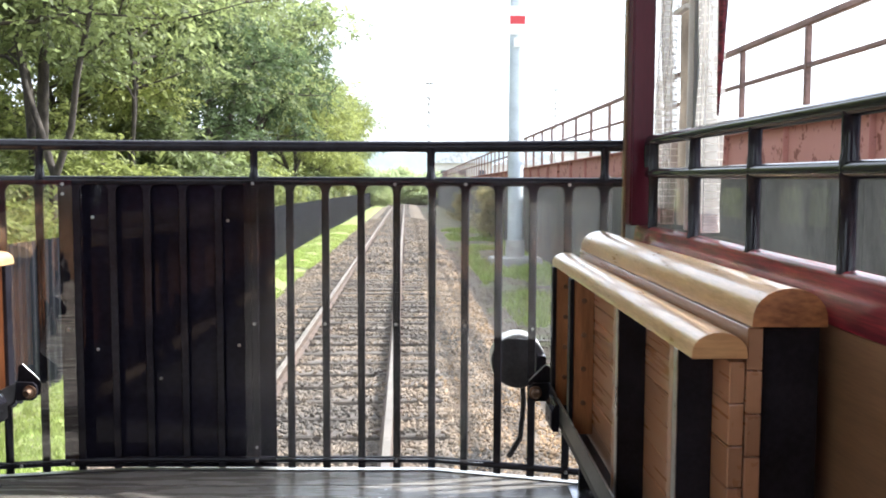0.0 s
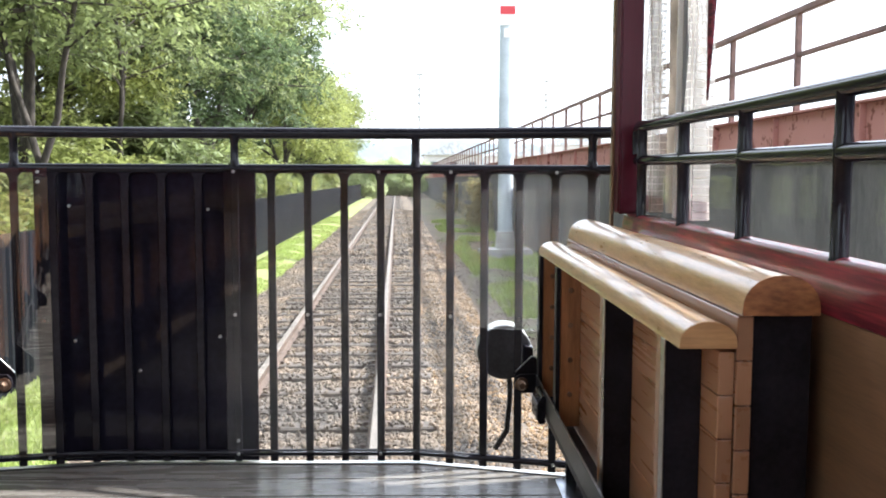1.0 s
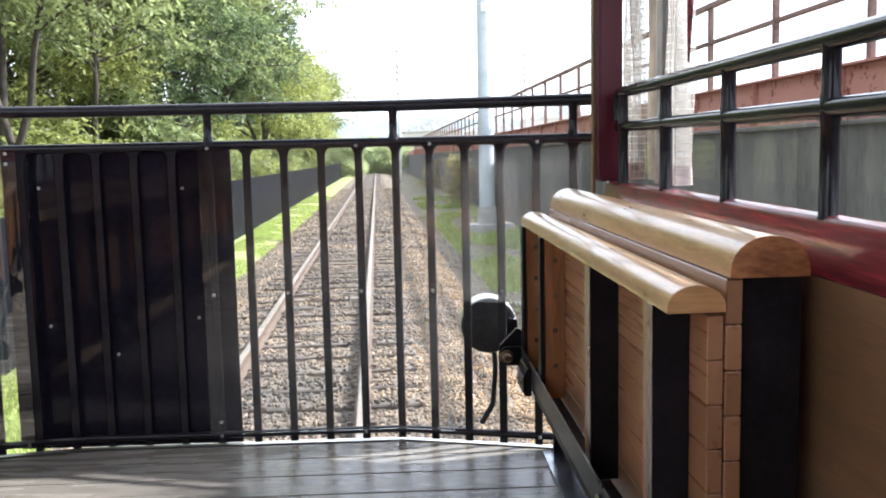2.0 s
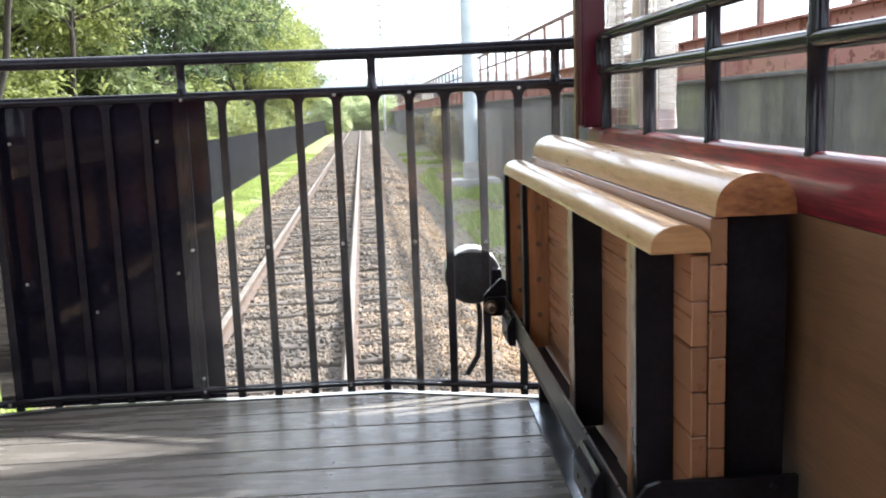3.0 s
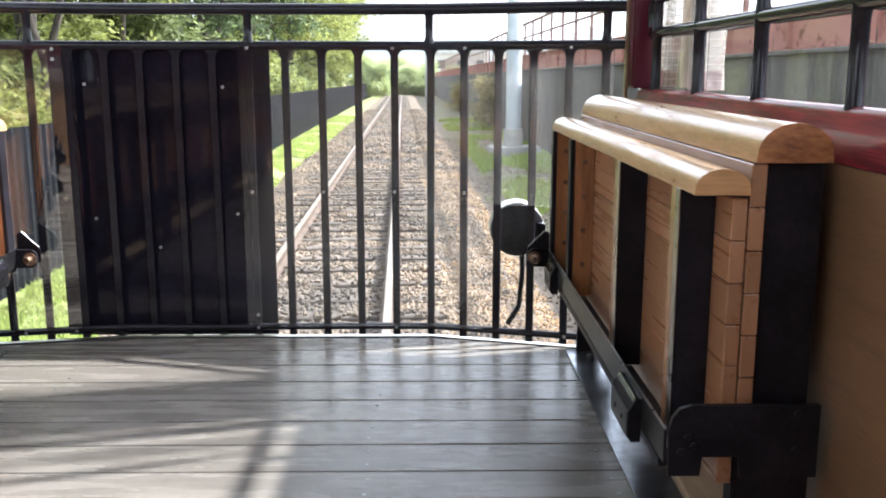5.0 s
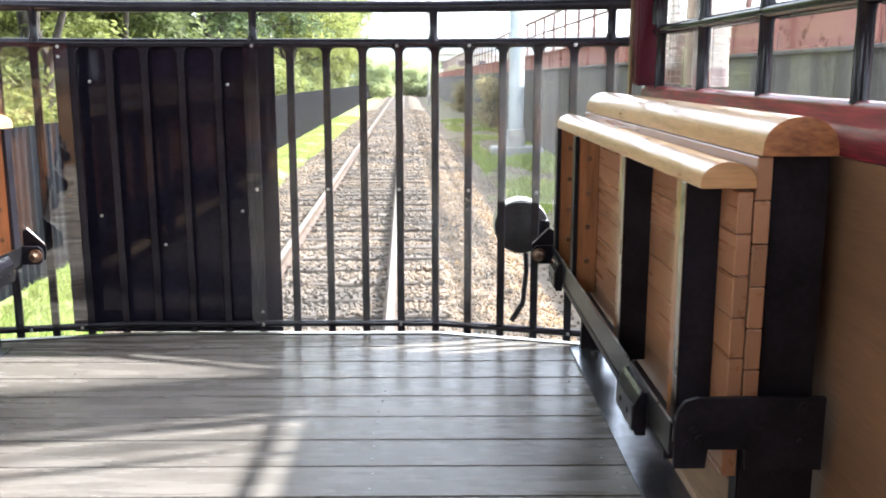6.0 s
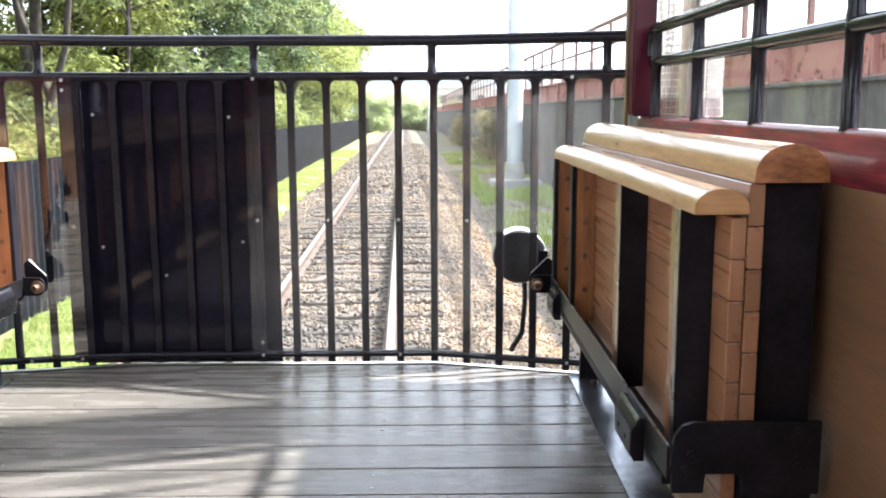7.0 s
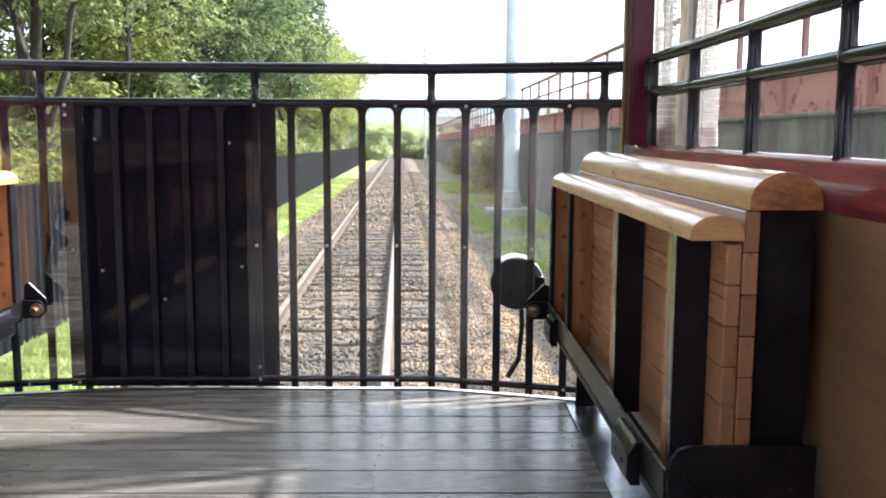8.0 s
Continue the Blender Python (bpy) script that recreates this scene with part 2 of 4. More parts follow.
def vinyl_material():
    """Clear vinyl with a white thread grid woven in, about 20 mm a mesh."""
    m = bpy.data.materials.new("grid_vinyl")
    m.use_nodes = True
    n, l = m.node_tree.nodes, m.node_tree.links
    b = n["Principled BSDF"]
    b.inputs["Base Color"].default_value = (0.72, 0.69, 0.64, 1)
    b.inputs["Roughness"].default_value = 0.18
    tp, mx, tl = n.new("ShaderNodeBsdfTransparent"), n.new("ShaderNodeMixShader"), n.new("ShaderNodeBsdfTranslucent")
    tl.inputs["Color"].default_value = (0.8, 0.77, 0.72, 1)
    mb = n.new("ShaderNodeMixShader")
    mb.inputs[0].default_value = 0.5
    l.new(b.outputs[0], mb.inputs[1])
    l.new(tl.outputs[0], mb.inputs[2])
    uv = n.new("ShaderNodeUVMap")
    sep = n.new("ShaderNodeSeparateXYZ")
    l.new(uv.outputs[0], sep.inputs[0])
    parts = []
    for k in range(2):
        f = n.new("ShaderNodeMath")
        f.operation = "FRACT"
        l.new(sep.outputs[k], f.inputs[0])
        g = n.new("ShaderNodeMath")
        g.operation = "LESS_THAN"
        g.inputs[1].default_value = 0.11
        l.new(f.outputs[0], g.inputs[0])
        parts.append(g)
    mxm = n.new("ShaderNodeMath")
    mxm.operation = "MAXIMUM"
    l.new(parts[0].outputs[0], mxm.inputs[0])
    l.new(parts[1].outputs[0], mxm.inputs[1])
    rng = n.new("ShaderNodeMapRange")
    rng.inputs["To Min"].default_value, rng.inputs["To Max"].default_value = 0.36, 0.95
    l.new(mxm.outputs[0], rng.inputs["Value"])
    l.new(rng.outputs[0], mx.inputs[0])
    l.new(tp.outputs[0], mx.inputs[1])
    l.new(mb.outputs[0], mx.inputs[2])
    l.new(mx.outputs[0], n["Material Output"].inputs["Surface"])
    return m


VINYL = vinyl_material()


# ---- mesh helpers ----
def mesh_of(name, bm, mat, smooth=None):
    me = bpy.data.meshes.new(name)
    bm.normal_update()
    bm.to_mesh(me)
    bm.free()
    me.materials.append(mat)
    if smooth is not None:
        me.shade_smooth()
        me.set_sharp_from_angle(angle=radians(smooth))
    return me


def part(name, bm, mat=None, parent=None, label="", smooth=None):
    me = mesh_of(name, bm, mat, smooth) if isinstance(bm, bmesh.types.BMesh) else bm
    ob = new(name, me)
    ob.parent = parent
    if label:
        ob["label"] = label
    return ob


def thing(name, m=None, label="", category="", group="", kind=""):
    ob = new(name)
    ob.empty_display_size = 0.1
    if m is not None:
        ob.matrix_world = m
    return tagged(ob, label, category, group, kind)


def box(x0, x1, y0, y1, z0, z1, bevel=0.0, bm=None, seg=2):
    own = bmesh.new()
    bmesh.ops.create_cube(own, size=1.0)
    x0, x1 = min(x0, x1), max(x0, x1)
    for v in own.verts:
        v.co = Vector(((x0 + x1) / 2 + v.co.x * (x1 - x0), (y0 + y1) / 2 + v.co.y * (y1 - y0), (z0 + z1) / 2 + v.co.z * (z1 - z0)))
    if bevel:
        bmesh.ops.bevel(own, geom=own.edges[:], offset=bevel, segments=seg, affect="EDGES", clamp_overlap=True)
    if bm is None:
        return own
    return joined(bm, own)


def joined(bm, other):
    index = {v: bm.verts.new(v.co) for v in other.verts}
    for f in other.faces:
        bm.faces.new([index[v] for v in f.verts])
    other.free()
    return bm


def sweep(points, r, n=10, bm=None, square=False, closed=False):
    """A tube along points; r is one radius or one for each point."""
    bm = bm or bmesh.new()
    pts = [Vector(p) for p in points]
    radii = r if isinstance(r, (list, tuple)) else [r] * len(pts)
    rings, side = [], None
    for i, p in enumerate(pts):
        a = pts[i] - pts[i - 1] if i else pts[1] - pts[0]
        b = pts[i + 1] - pts[i] if i + 1 < len(pts) else a
        d = (a.normalized() + b.normalized()).normalized()
        if side is None:
            side = d.orthogonal().normalized() if abs(d.z) > 0.9 else Vector((0, 0, 1)).cross(d).normalized()
        side = (side - d * side.dot(d)).normalized()
        up = d.cross(side)
        ring = []
        for k in range(n):
            w = 2 * math.pi * (k + 0.5) / n
            c, s = math.cos(w), math.sin(w)
            if square:
                q = max(abs(c), abs(s)) ** 0.8
                c, s = c / q, s / q
            ring.append(bm.verts.new(p + (side * c + up * s) * radii[i]))
        rings.append(ring)
    for a, b in zip(rings, rings[1:]):
        for k in range(n):
            bm.faces.new((a[k], a[(k + 1) % n], b[(k + 1) % n], b[k]))
    bm.faces.new(rings[0][::-1])
    bm.faces.new(rings[-1])
    return bm


def prism(profile, y0, y1, bm=None):
    """An (x, z) outline pulled along y."""
    bm = bm or bmesh.new()
    a = [bm.verts.new((x, y0, z)) for x, z in profile]
    b = [bm.verts.new((x, y1, z)) for x, z in profile]
    k = len(profile)
    for i in range(k):
        bm.faces.new((a[i], b[i], b[(i + 1) % k], a[(i + 1) % k]))
    bm.faces.new(a)
    bm.faces.new(b[::-1])
    bmesh.ops.recalc_face_normals(bm, faces=bm.faces[:])
    return bm


def disc(c, axis, r, h, n=16, bm=None):
    c, axis = Vector(c), Vector(axis).normalized()
    return sweep([c, c + axis * h * 0.7, c + axis * h], [r, r, r * 0.7], n, bm)


def points_mesh(name, verts, faces, mat):
    me = bpy.data.meshes.new(name)
    me.from_pydata(verts, [], faces)
    me.materials.append(mat)
    return me


# ---- the carriage ----
MID = 0.055                     # middle line of the carriage
WALL = 1.15                     # inner face of the sill


def mirrored(x, s):
    return x if s > 0 else 2 * MID - x


floor = thing("floor", label="dark weathered timber deck boards of the carriage", category="floor", kind="structure")
board_mesh = mesh_of("floor_board", box(-1.08, 1.16, -0.0745, 0.0745, -0.03, 0.0, 0.0015, seg=1), DECK)
for i in range(40):
    b = part("floor_board", board_mesh, None, floor)
    b.location = (0, 3.108 - 0.1553 * (i + 0.5), random.uniform(-0.0008, 0.0008))
# black strips in the joints stand in for the shade between boards
joint_shade_mesh = mesh_of("joint_filler", box(-1.07, 1.15, -0.0031, 0.0031, -0.028, -0.0025), RUBBER)
for i in range(1, 40):
    part("joint_filler", joint_shade_mesh, None, floor).location = (0, 3.108 - 0.1553 * i, 0)
part("underfloor", box(-1.12, 1.20, -3.1, 3.23, -0.14, -0.034), RUBBER, floor)
bm = bmesh.new()
for i in range(40):
    for px in (-0.56, 0.37, 0.925):
        for dy in (0.035, -0.04):
            disc((px + random.uniform(-0.012, 0.012), 3.108 - 0.1553 * (i + 0.5) + dy, -0.0005), (0, 0, 1), 0.0045, 0.0018, 8, bm)
tagged(part("screw", bm, STEEL, floor, "small steel screw heads"), kind="stuff")

# end rail, bent inwards at both sides
BEND = [(-1.13, 3.165), (-0.50, 3.28), (0.53, 3.28), (1.13, 3.108)]


def rail_y(x):
    for (xa, ya), (xb, yb) in zip(BEND, BEND[1:]):
        if x <= xb:
            return ya + (yb - ya) * (x - xa) / (xb - xa)
    return BEND[-1][1]


def along(z, dy=0.0, x0=-1.13, x1=1.13):
    xs = [x0] + [x for x, _ in BEND if x0 + 0.01 < x < x1 - 0.01] + [x1]
    return [(x, rail_y(x) + dy, z) for x in xs]


bm = bmesh.new()
edge = [(-1.08, 3.1115), (-1.08, 3.138), (-0.50, 3.248), (0.53, 3.248), (1.04, 3.1165), (1.04, 3.1115)]
lows, tops = [bm.verts.new((x, y, -0.03)) for x, y in edge], [bm.verts.new((x, y, 0.0)) for x, y in edge]
bm.faces.new(tops[::-1])
bm.faces.new(lows)
for k in range(len(edge)):
    bm.faces.new((lows[k], lows[k - 1], tops[k - 1], tops[k]))
bmesh.ops.recalc_face_normals(bm, faces=bm.faces[:])
part("floor_end_board", bm, DECK, floor)
bm = bmesh.new()
lip = [[bm.verts.new((x, y + d, z)) for d, z in ((-0.020, -0.03), (-0.020, -0.003), (0.026, -0.003), (0.026, -0.03))] for x, y in BEND]
for a, b in zip(lip, lip[1:]):
    for k in range(4):
        bm.faces.new((a[k], a[(k + 1) % 4], b[(k + 1) % 4], b[k]))
bmesh.ops.recalc_face_normals(bm, faces=bm.faces[:])
part("floor_end_lip", bm, ALU, floor, "pale metal end lip")
part("floor_end_strip", sweep([(x, y - 0.027, 0.0) for x, y in BEND], 0.0045, 8), RUBBER, floor, "black rubber strip along the floor's end", smooth=50)

end_rail = thing("end_railing", label="glossy black steel end railing with upright bars, bolted to the deck", category="railing")
part("top_rail", sweep(along(1.100), 0.019, 12), BLACK, end_rail, smooth=40)
part("middle_rail", sweep(along(0.984), 0.0155, 12), BLACK, end_rail, smooth=40)
part("bottom_rail", sweep(along(0.033), 0.0125, 10), BLACK, end_rail, smooth=40)
for px in (-0.766, -0.072, 0.520, 1.075):
    y = rail_y(px)
    part("short_post", sweep([(px, y, 0.99), (px, y, 1.0), (px, y, 1.012), (px, y, 1.075), (px, y, 1.085), (px, y, 1.095)], [0.022, 0.017, 0.0135, 0.0135, 0.017, 0.022], 10), BLACK, end_rail, smooth=50)
half = [(0.0125, 0.004), (0.0125, 0.944)] + [(0.0125 + 0.020 * (1 - math.cos(a)), 0.944 + 0.026 * math.sin(a)) for a in (0.35, 0.7, 1.05, 1.4)] + [(0.030, 0.974)]
bar_bm = prism(half + [(-x, z) for x, z in half[::-1]], -0.0065, 0.0065)
bmesh.ops.bevel(bar_bm, geom=[e for e in bar_bm.edges if abs(e.verts[0].co.y - e.verts[1].co.y) < 1e-6], offset=0.002, segments=1, affect="EDGES")
bar_mesh = mesh_of("bar", bar_bm, BLACK, 40)
for k in range(-9, 10):
    px = 0.047 + 0.1195 * k if abs(k) < 5 else 0.525 + 0.110 * (k - 4) if k > 0 else -0.431 + 0.113 * (k + 4)     # closer on the bent ends
    if -1.1 < px < 1.1:
        b = part("bar", bar_mesh, None, end_rail)
        b.location = (px, rail_y(px), 0)
        b.rotation_euler = (0, 0, math.atan2(rail_y(px + 0.01) - rail_y(px - 0.01), 0.02))
stud_mesh = mesh_of("stud", disc((0, 0, 0), (0, -1, 0), 0.0055, 0.005, 10), STEEL, 40)
for px, z in [(-0.69, 0.972), (-0.073, 0.975), (0.400, 0.975), (0.635, 0.975), (0.965, 0.975), (-0.069, 0.034), (-0.68, 0.034), (-0.84, 0.034), (0.405, 0.034), (0.965, 0.034)]:
    st = part("stud", stud_mesh, None, end_rail, "small bright stud")
    st.location = (px, rail_y(px) - 0.0202, z)

# black sheet behind the bars, over the gangway
sheet = tagged(part("gangway_sheet", box(-0.735, -0.008, 3.2965, 3.3045, 0.0, 0.992, 0.001), SHEET), "glossy black metal sheet behind the end railing bars", "panel")
for px, z in [(-0.612, 0.41), (-0.132, 0.425), (-0.62, 0.86), (-0.165, 0.85), (-0.40, 0.31)]:
    st = part("stud", stud_mesh, None, sheet)
    st.location = (px, 3.2965, z)


def pane(name, x0, x1, z0, z1, studs, mat, shades=False):
    bm = bmesh.new()
    pts = along(0, -0.0170, x0, x1)
    rows = []
    for x, y, _ in pts:
        rows.append([bm.verts.new(c) for c in ((x, y, z0), (x, y, z1), (x, y - 0.003, z1), (x, y - 0.003, z0))])
    for a, b in zip(rows, rows[1:]):
        for k in range(4):
            bm.faces.new((a[k], a[(k + 1) % 4], b[(k + 1) % 4], b[k]))
    bm.faces.new(rows[0])
    bm.faces.new(rows[-1][::-1])
    bmesh.ops.recalc_face_normals(bm, faces=bm.faces[:])
    screen = thing(name, None, "clear acrylic wind screen bolted to the end railing", "screen", "wind screens")
    ob = part("sheet", bm, mat, screen)
    ob.visible_shadow = shades
    for px, z in studs:
        st = part("stud", stud_mesh, None, screen, "small bright stud")
        st.location = (px, rail_y(px) - 0.0202, z)
    return screen


pane("wind_screen", -0.105, 0.700, 0.040, 0.985, [(-0.073, 0.504), (0.165, 0.504), (0.403, 0.504), (0.635, 0.504), (-0.069, 0.08)], CLEARER, True)
pane("wind_screen", 0.702, 1.095, 0.470, 0.985, [(0.855, 0.504)], HAZY, True)        # cut away above the lamp
pane("wind_screen", -1.10, -0.662, 0.040, 0.985, [(-0.682, 0.49), (-0.69, 0.94)], ACRYLIC)

# round lamp housing outside the railing
lamp = thing("tail_lamp", pose(0.826, 3.40, 0.360), "round dark grey lamp housing outside the end railing", "lamp")
part("face", sweep([(0, -0.058, 0), (0, -0.0545, 0), (0, -0.050, 0)], [0.080, 0.0915, 0.094], 40), LAMPGREY, lamp, "flat dark grey cover", smooth=35)
part("housing", sweep([(0, -0.0495, 0), (0, -0.046, 0), (0, 0.045, 0), (0, 0.05, 0)], [0.092, 0.0955, 0.0955, 0.092], 40), ALU, lamp, "pale metal drum", smooth=35)
cable = [(0.018 + 0.004 * math.sin(k * 0.5), -0.02, -0.09 - 0.0192 * k) for k in range(10)] + [(0.012 - 0.008 * k, -0.02, -0.281 - 0.0135 * k) for k in range(6)]
bm = sweep(cable, 0.0085, 8)
part("cable", bm, RUBBER, lamp, "armoured black cable", smooth=60)
bm = bmesh.new()
for i in range(len(cable) - 1):
    for f in (0.0, 0.33, 0.66):
        p = Vector(cable[i]).lerp(Vector(cable[i + 1]), f)
        d = (Vector(cable[i + 1]) - Vector(cable[i])).normalized()
        sweep([p - d * 0.0015, p + d * 0.0015], 0.0105, 8, bm)
tagged(part("cable_winding", bm, DARKSTEEL, lamp), kind="stuff")
part("bracket", box(0.06, 0.09, -0.11, 0.03, -0.03, 0.03, 0.003), BLACK, lamp)


# side walls
def side_wall(s):
    name = "wall_east" if s > 0 else "wall_west"
    w = thing(name, label="low carriage side wall lined with plywood under a red varnished sill", category="wall", kind="structure")
    x = lambda v: mirrored(v, s)
    part("lining", box(x(1.165), x(1.185), -3.0, 3.16, -0.03, 0.764), PLYWOOD, w, "plain brown plywood lining")
    part("edge_board", box(x(1.069), x(1.1635), -3.0, 3.08, 0.001, 0.022, 0.002), EDGEWOOD, w, "pale wooden board along the floor edge")
    part("outer_skin", box(x(1.187), x(1.26), -3.0, 3.16, -0.25, 0.764), RED, w, "red-brown painted outer skin")
    nose = [(1.207, 0.766), (1.207, 0.849), (1.204, 0.853), (1.184, 0.853), (1.177, 0.8515), (1.1725, 0.847), (1.1705, 0.841), (1.1625, 0.780), (1.1625, 0.766)]
    part("sill", prism([(x(p), z) for p, z in nose], -3.0, 3.10), SILLWOOD, w, "glossy red-brown varnished wooden sill", smooth=30)
    if s < 0:
        part("raised_panel", box(x(1.1640), x(1.1675), -3.0, 2.0, 0.856, 1.16, 0.001), WINE, w, "wine-red painted upper panel")
    return w


def side_railing(s):
    r = thing("side_railing", label="glossy black tubular side railing standing on the red sill", category="railing", group="side railings")
    x = mirrored(1.185, s)
    part("upper_rail", sweep([(x, 2.985, 1.03), (x, 2.992, 1.085), (x, 2.985, 1.103), (x, 2.965, 1.111), (x, -3.0, 1.111)], 0.0165, 12), BLACK, r, smooth=50)
    part("lower_rail", sweep([(x, 2.98, 1.012), (x, -3.0, 1.012)], 0.0155, 12), BLACK, r, smooth=50)
    for y in [2.929 - 0.4325 * k for k in range(14)]:
        part("post", sweep([(x, y, 0.848), (x, y, 0.853), (x, y, 0.986), (x, y, 0.998), (x, y, 1.028), (x, y, 1.038), (x, y, 1.095), (x, y, 1.105)],
                           [0.0165, 0.0142, 0.0142, 0.0158, 0.0158, 0.0142, 0.0142, 0.0158], 14), BLACK, r, smooth=50)
    return r


def side_screens(s):
    """Clear panes between the posts, from the sill up to the lower rail."""
    x = mirrored(1.2045, s)
    for k in range(13):
        ya, yb = 2.929 - 0.4325 * (k + 1) + 0.014, 2.929 - 0.4325 * k - 0.014
        screen = thing("side_screen", None, "clear weathered acrylic pane under the side rail", "screen", "side screens")
        sheet_part = part("sheet", box(x - 0.0015 * s, x + 0.0015 * s, ya, yb, 0.8535, 0.997), SIDEPANE, screen)
        sheet_part.visible_shadow = s > 0
        part("top_bead", box(x - 0.004 * s, x + 0.004 * s, ya, yb, 0.9972, 1.003, 0.001, seg=1), BLACK, screen, "black glazing bead")


def column(s):
    c = thing("corner_column", label="dark red-brown varnished carriage corner column", category="column", group="corner columns")
    x = lambda v: mirrored(v, s)
    part("shaft", box(x(1.135), x(1.205), 3.02, 3.10, 0.852, 2.86, 0.006, seg=2), WINE, c, smooth=50)
    part("edge_strip", box(x(1.126), x(1.1335), 3.07, 3.105, 0.78, 2.86, 0.002), PLYWOOD, c, "pale brown edge strip")
    return c


for s in (1, -1):
    side_wall(s)
    side_railing(s)
    side_screens(s)
    column(s)

# boards out of view, added to cut the sky light inside
valance = [(1, box(1.215, 1.245, -3.0, 3.0, 2.74, 2.86)), (-1, box(mirrored(1.215, -1), mirrored(1.245, -1), -3.0, 3.0, 2.74, 2.86))]
for s, bm in valance:
    part("valance", bm, RED, bpy.data.objects["wall_east" if s > 0 else "wall_west"], "unseen red-brown board added to shade under the roof edge")
ceiling = tagged(part("ceiling", box(-1.25, 1.29, -3.05, 3.3, 2.86, 2.94), CEIL), "boarded carriage ceiling", "ceiling", kind="structure")
back_wall = thing("wall_south", label="red-brown bulkhead closing the carriage behind", category="wall", kind="structure")
part("upper_panel", box(-1.15, 1.19, -3.06, -3.0, 0.9, 2.86), RED, back_wall)
part("lower_panel", box(-1.15, 1.19, -3.06, -3.0, -0.03, 0.898), PLYWOOD, back_wall)


# folded slatted benches
def half_round(x0, x1, z0, h, n=14):
    c, r = (x0 + x1) / 2, (x1 - x0) / 2
    lip = 0.006
    arc = [(c + r * math.cos(math.pi * k / n), z0 + lip + (h - lip) * math.sin(math.pi * k / n) ** 0.85) for k in range(n + 1)]
    return [(x1, z0)] + arc + [(x0, z0)]


def bench(s, y0=1.585, y1=3.10):
    b = thing("folding_bench", pose(0, 0, 0), "folded varnished slat bench with black steel ribs along the wall", "bench", "folding benches")
    x = lambda v: mirrored(v, s)
    prof = lambda p: [(x(a), z) for a, z in p]
    hinge = Vector((x(1.02), y0, 0))
    slant = Matrix.Translation(hinge) @ Matrix.Rotation(radians(0.8 * s), 4, "Z") @ Matrix.Translation(-hinge)     # it does not lie quite along the wall

    def timber(name, bm, mat, label="", smooth=None):
        ob = part(name, bm, mat, b, label, smooth)
        ob.matrix_basis = slant
        return ob

    back, seat = half_round(1.021, 1.138, 0.7705, 0.060), half_round(0.929, 1.0145, 0.7215, 0.040)
    timber("back_roll", prism(prof(back), y0 - 0.004, y1), ROLLWOOD, "rounded pale wooden cap rail", 38)
    timber("seat_roll", prism(prof(seat), y0 - 0.002, y1), ROLLWOOD, "rounded pale wooden seat edge", 38)
    for name, p, mat in (("back_roll_end", back, ENDGRAIN), ("seat_roll_end", seat, PALEGRAIN)):
        timber(name, prism(prof(p), y0 - 0.0065, y0 - 0.0042), mat, "brown end grain")
    for k in range(7):
        z = 0.7685 - 0.0682 * k
        timber("back_slat", box(x(1.0165), x(1.041), y0, y1, z - 0.0668, z, 0.0018, seg=1), WOOD)
    for k in range(7):
        z = 0.7150 - 0.0672 * k
        timber("seat_slat", box(x(0.990), x(1.0145), y0 + 0.002, y1, z - 0.0658, z, 0.0018, seg=1), WOOD)
    for y in (y0 + 0.080, 2.115):
        timber("steel_rib", box(x(0.932), x(0.9895), y, y + 0.008, 0.275, 0.7205, 0.001), MATT, "black steel rib")
        timber("rib_edge", box(x(0.9290), x(0.9315), y - 0.003, y + 0.019, 0.275, 0.7205, 0.0008, seg=1), STEEL, "bright steel rib edge")
        timber("rib_flange", box(x(0.9305), x(0.936), y + 0.0195, y + 0.050, 0.276, 0.7205), RIBWOOD, "pale wooden rib facing")
    for y in (2.70, 3.03):
        timber("wooden_rib", box(x(0.934), x(0.9895), y, y + 0.03, 0.285, 0.7205, 0.002), RIBWOOD, "brown wooden rib")
        timber("rib_plate", box(x(0.922), x(0.9335), y - 0.004, y + 0.034, 0.28, 0.7205, 0.001), MATT, "black steel rib plate")
        for z in (0.66, 0.565, 0.47, 0.375):
            timber("bolt", disc((x(0.962), y, z), (0, -1, 0), 0.0075, 0.004, 10), GREASY, "dull bolt head")
    for y in (y0 + 0.02, 2.35, 3.05):
        timber("back_stand", box(x(1.042), x(1.138), y, y + 0.02, 0.10, 0.770, 0.002), MATT, "black steel stand plate")
    part("stand_foot", box(x(1.022), x(1.148), y0 + 0.018, y0 + 0.06, 0.004, 0.30, 0.003), MATT, b, "black steel foot")
    # swivel bracket at the near end
    prof_b = [(1.145, 0.265), (1.145, 0.387), (0.940, 0.387), (0.921, 0.381), (0.910, 0.366), (0.906, 0.35), (0.906, 0.268), (0.957, 0.268), (0.960, 0.300), (1.02, 0.300), (1.022, 0.265)]
    part("swivel_bracket", prism(prof(prof_b), y0 - 0.016, y0 - 0.006), MATT, b, "black swivel bracket")
    for bx, bz in ((0.935, 0.335), (0.945, 0.32), (1.108, 0.374), (1.108, 0.313), (0.925, 0.31)):
        part("bolt", disc((x(bx), y0 - 0.016, bz), (0, -1, 0), 0.006, 0.004, 8), MATT, b)
    # link bar and its stops
    part("link_bar", box(x(0.8985), x(0.9035), 1.575, 3.09, 0.288, 0.344, 0.001), DARKSTEEL, b, "long steel link bar")
    part("link_bar_edge", box(x(0.899), x(0.903), 1.58, 3.08, 0.3445, 0.3462), STEEL, b, "bright steel top edge")
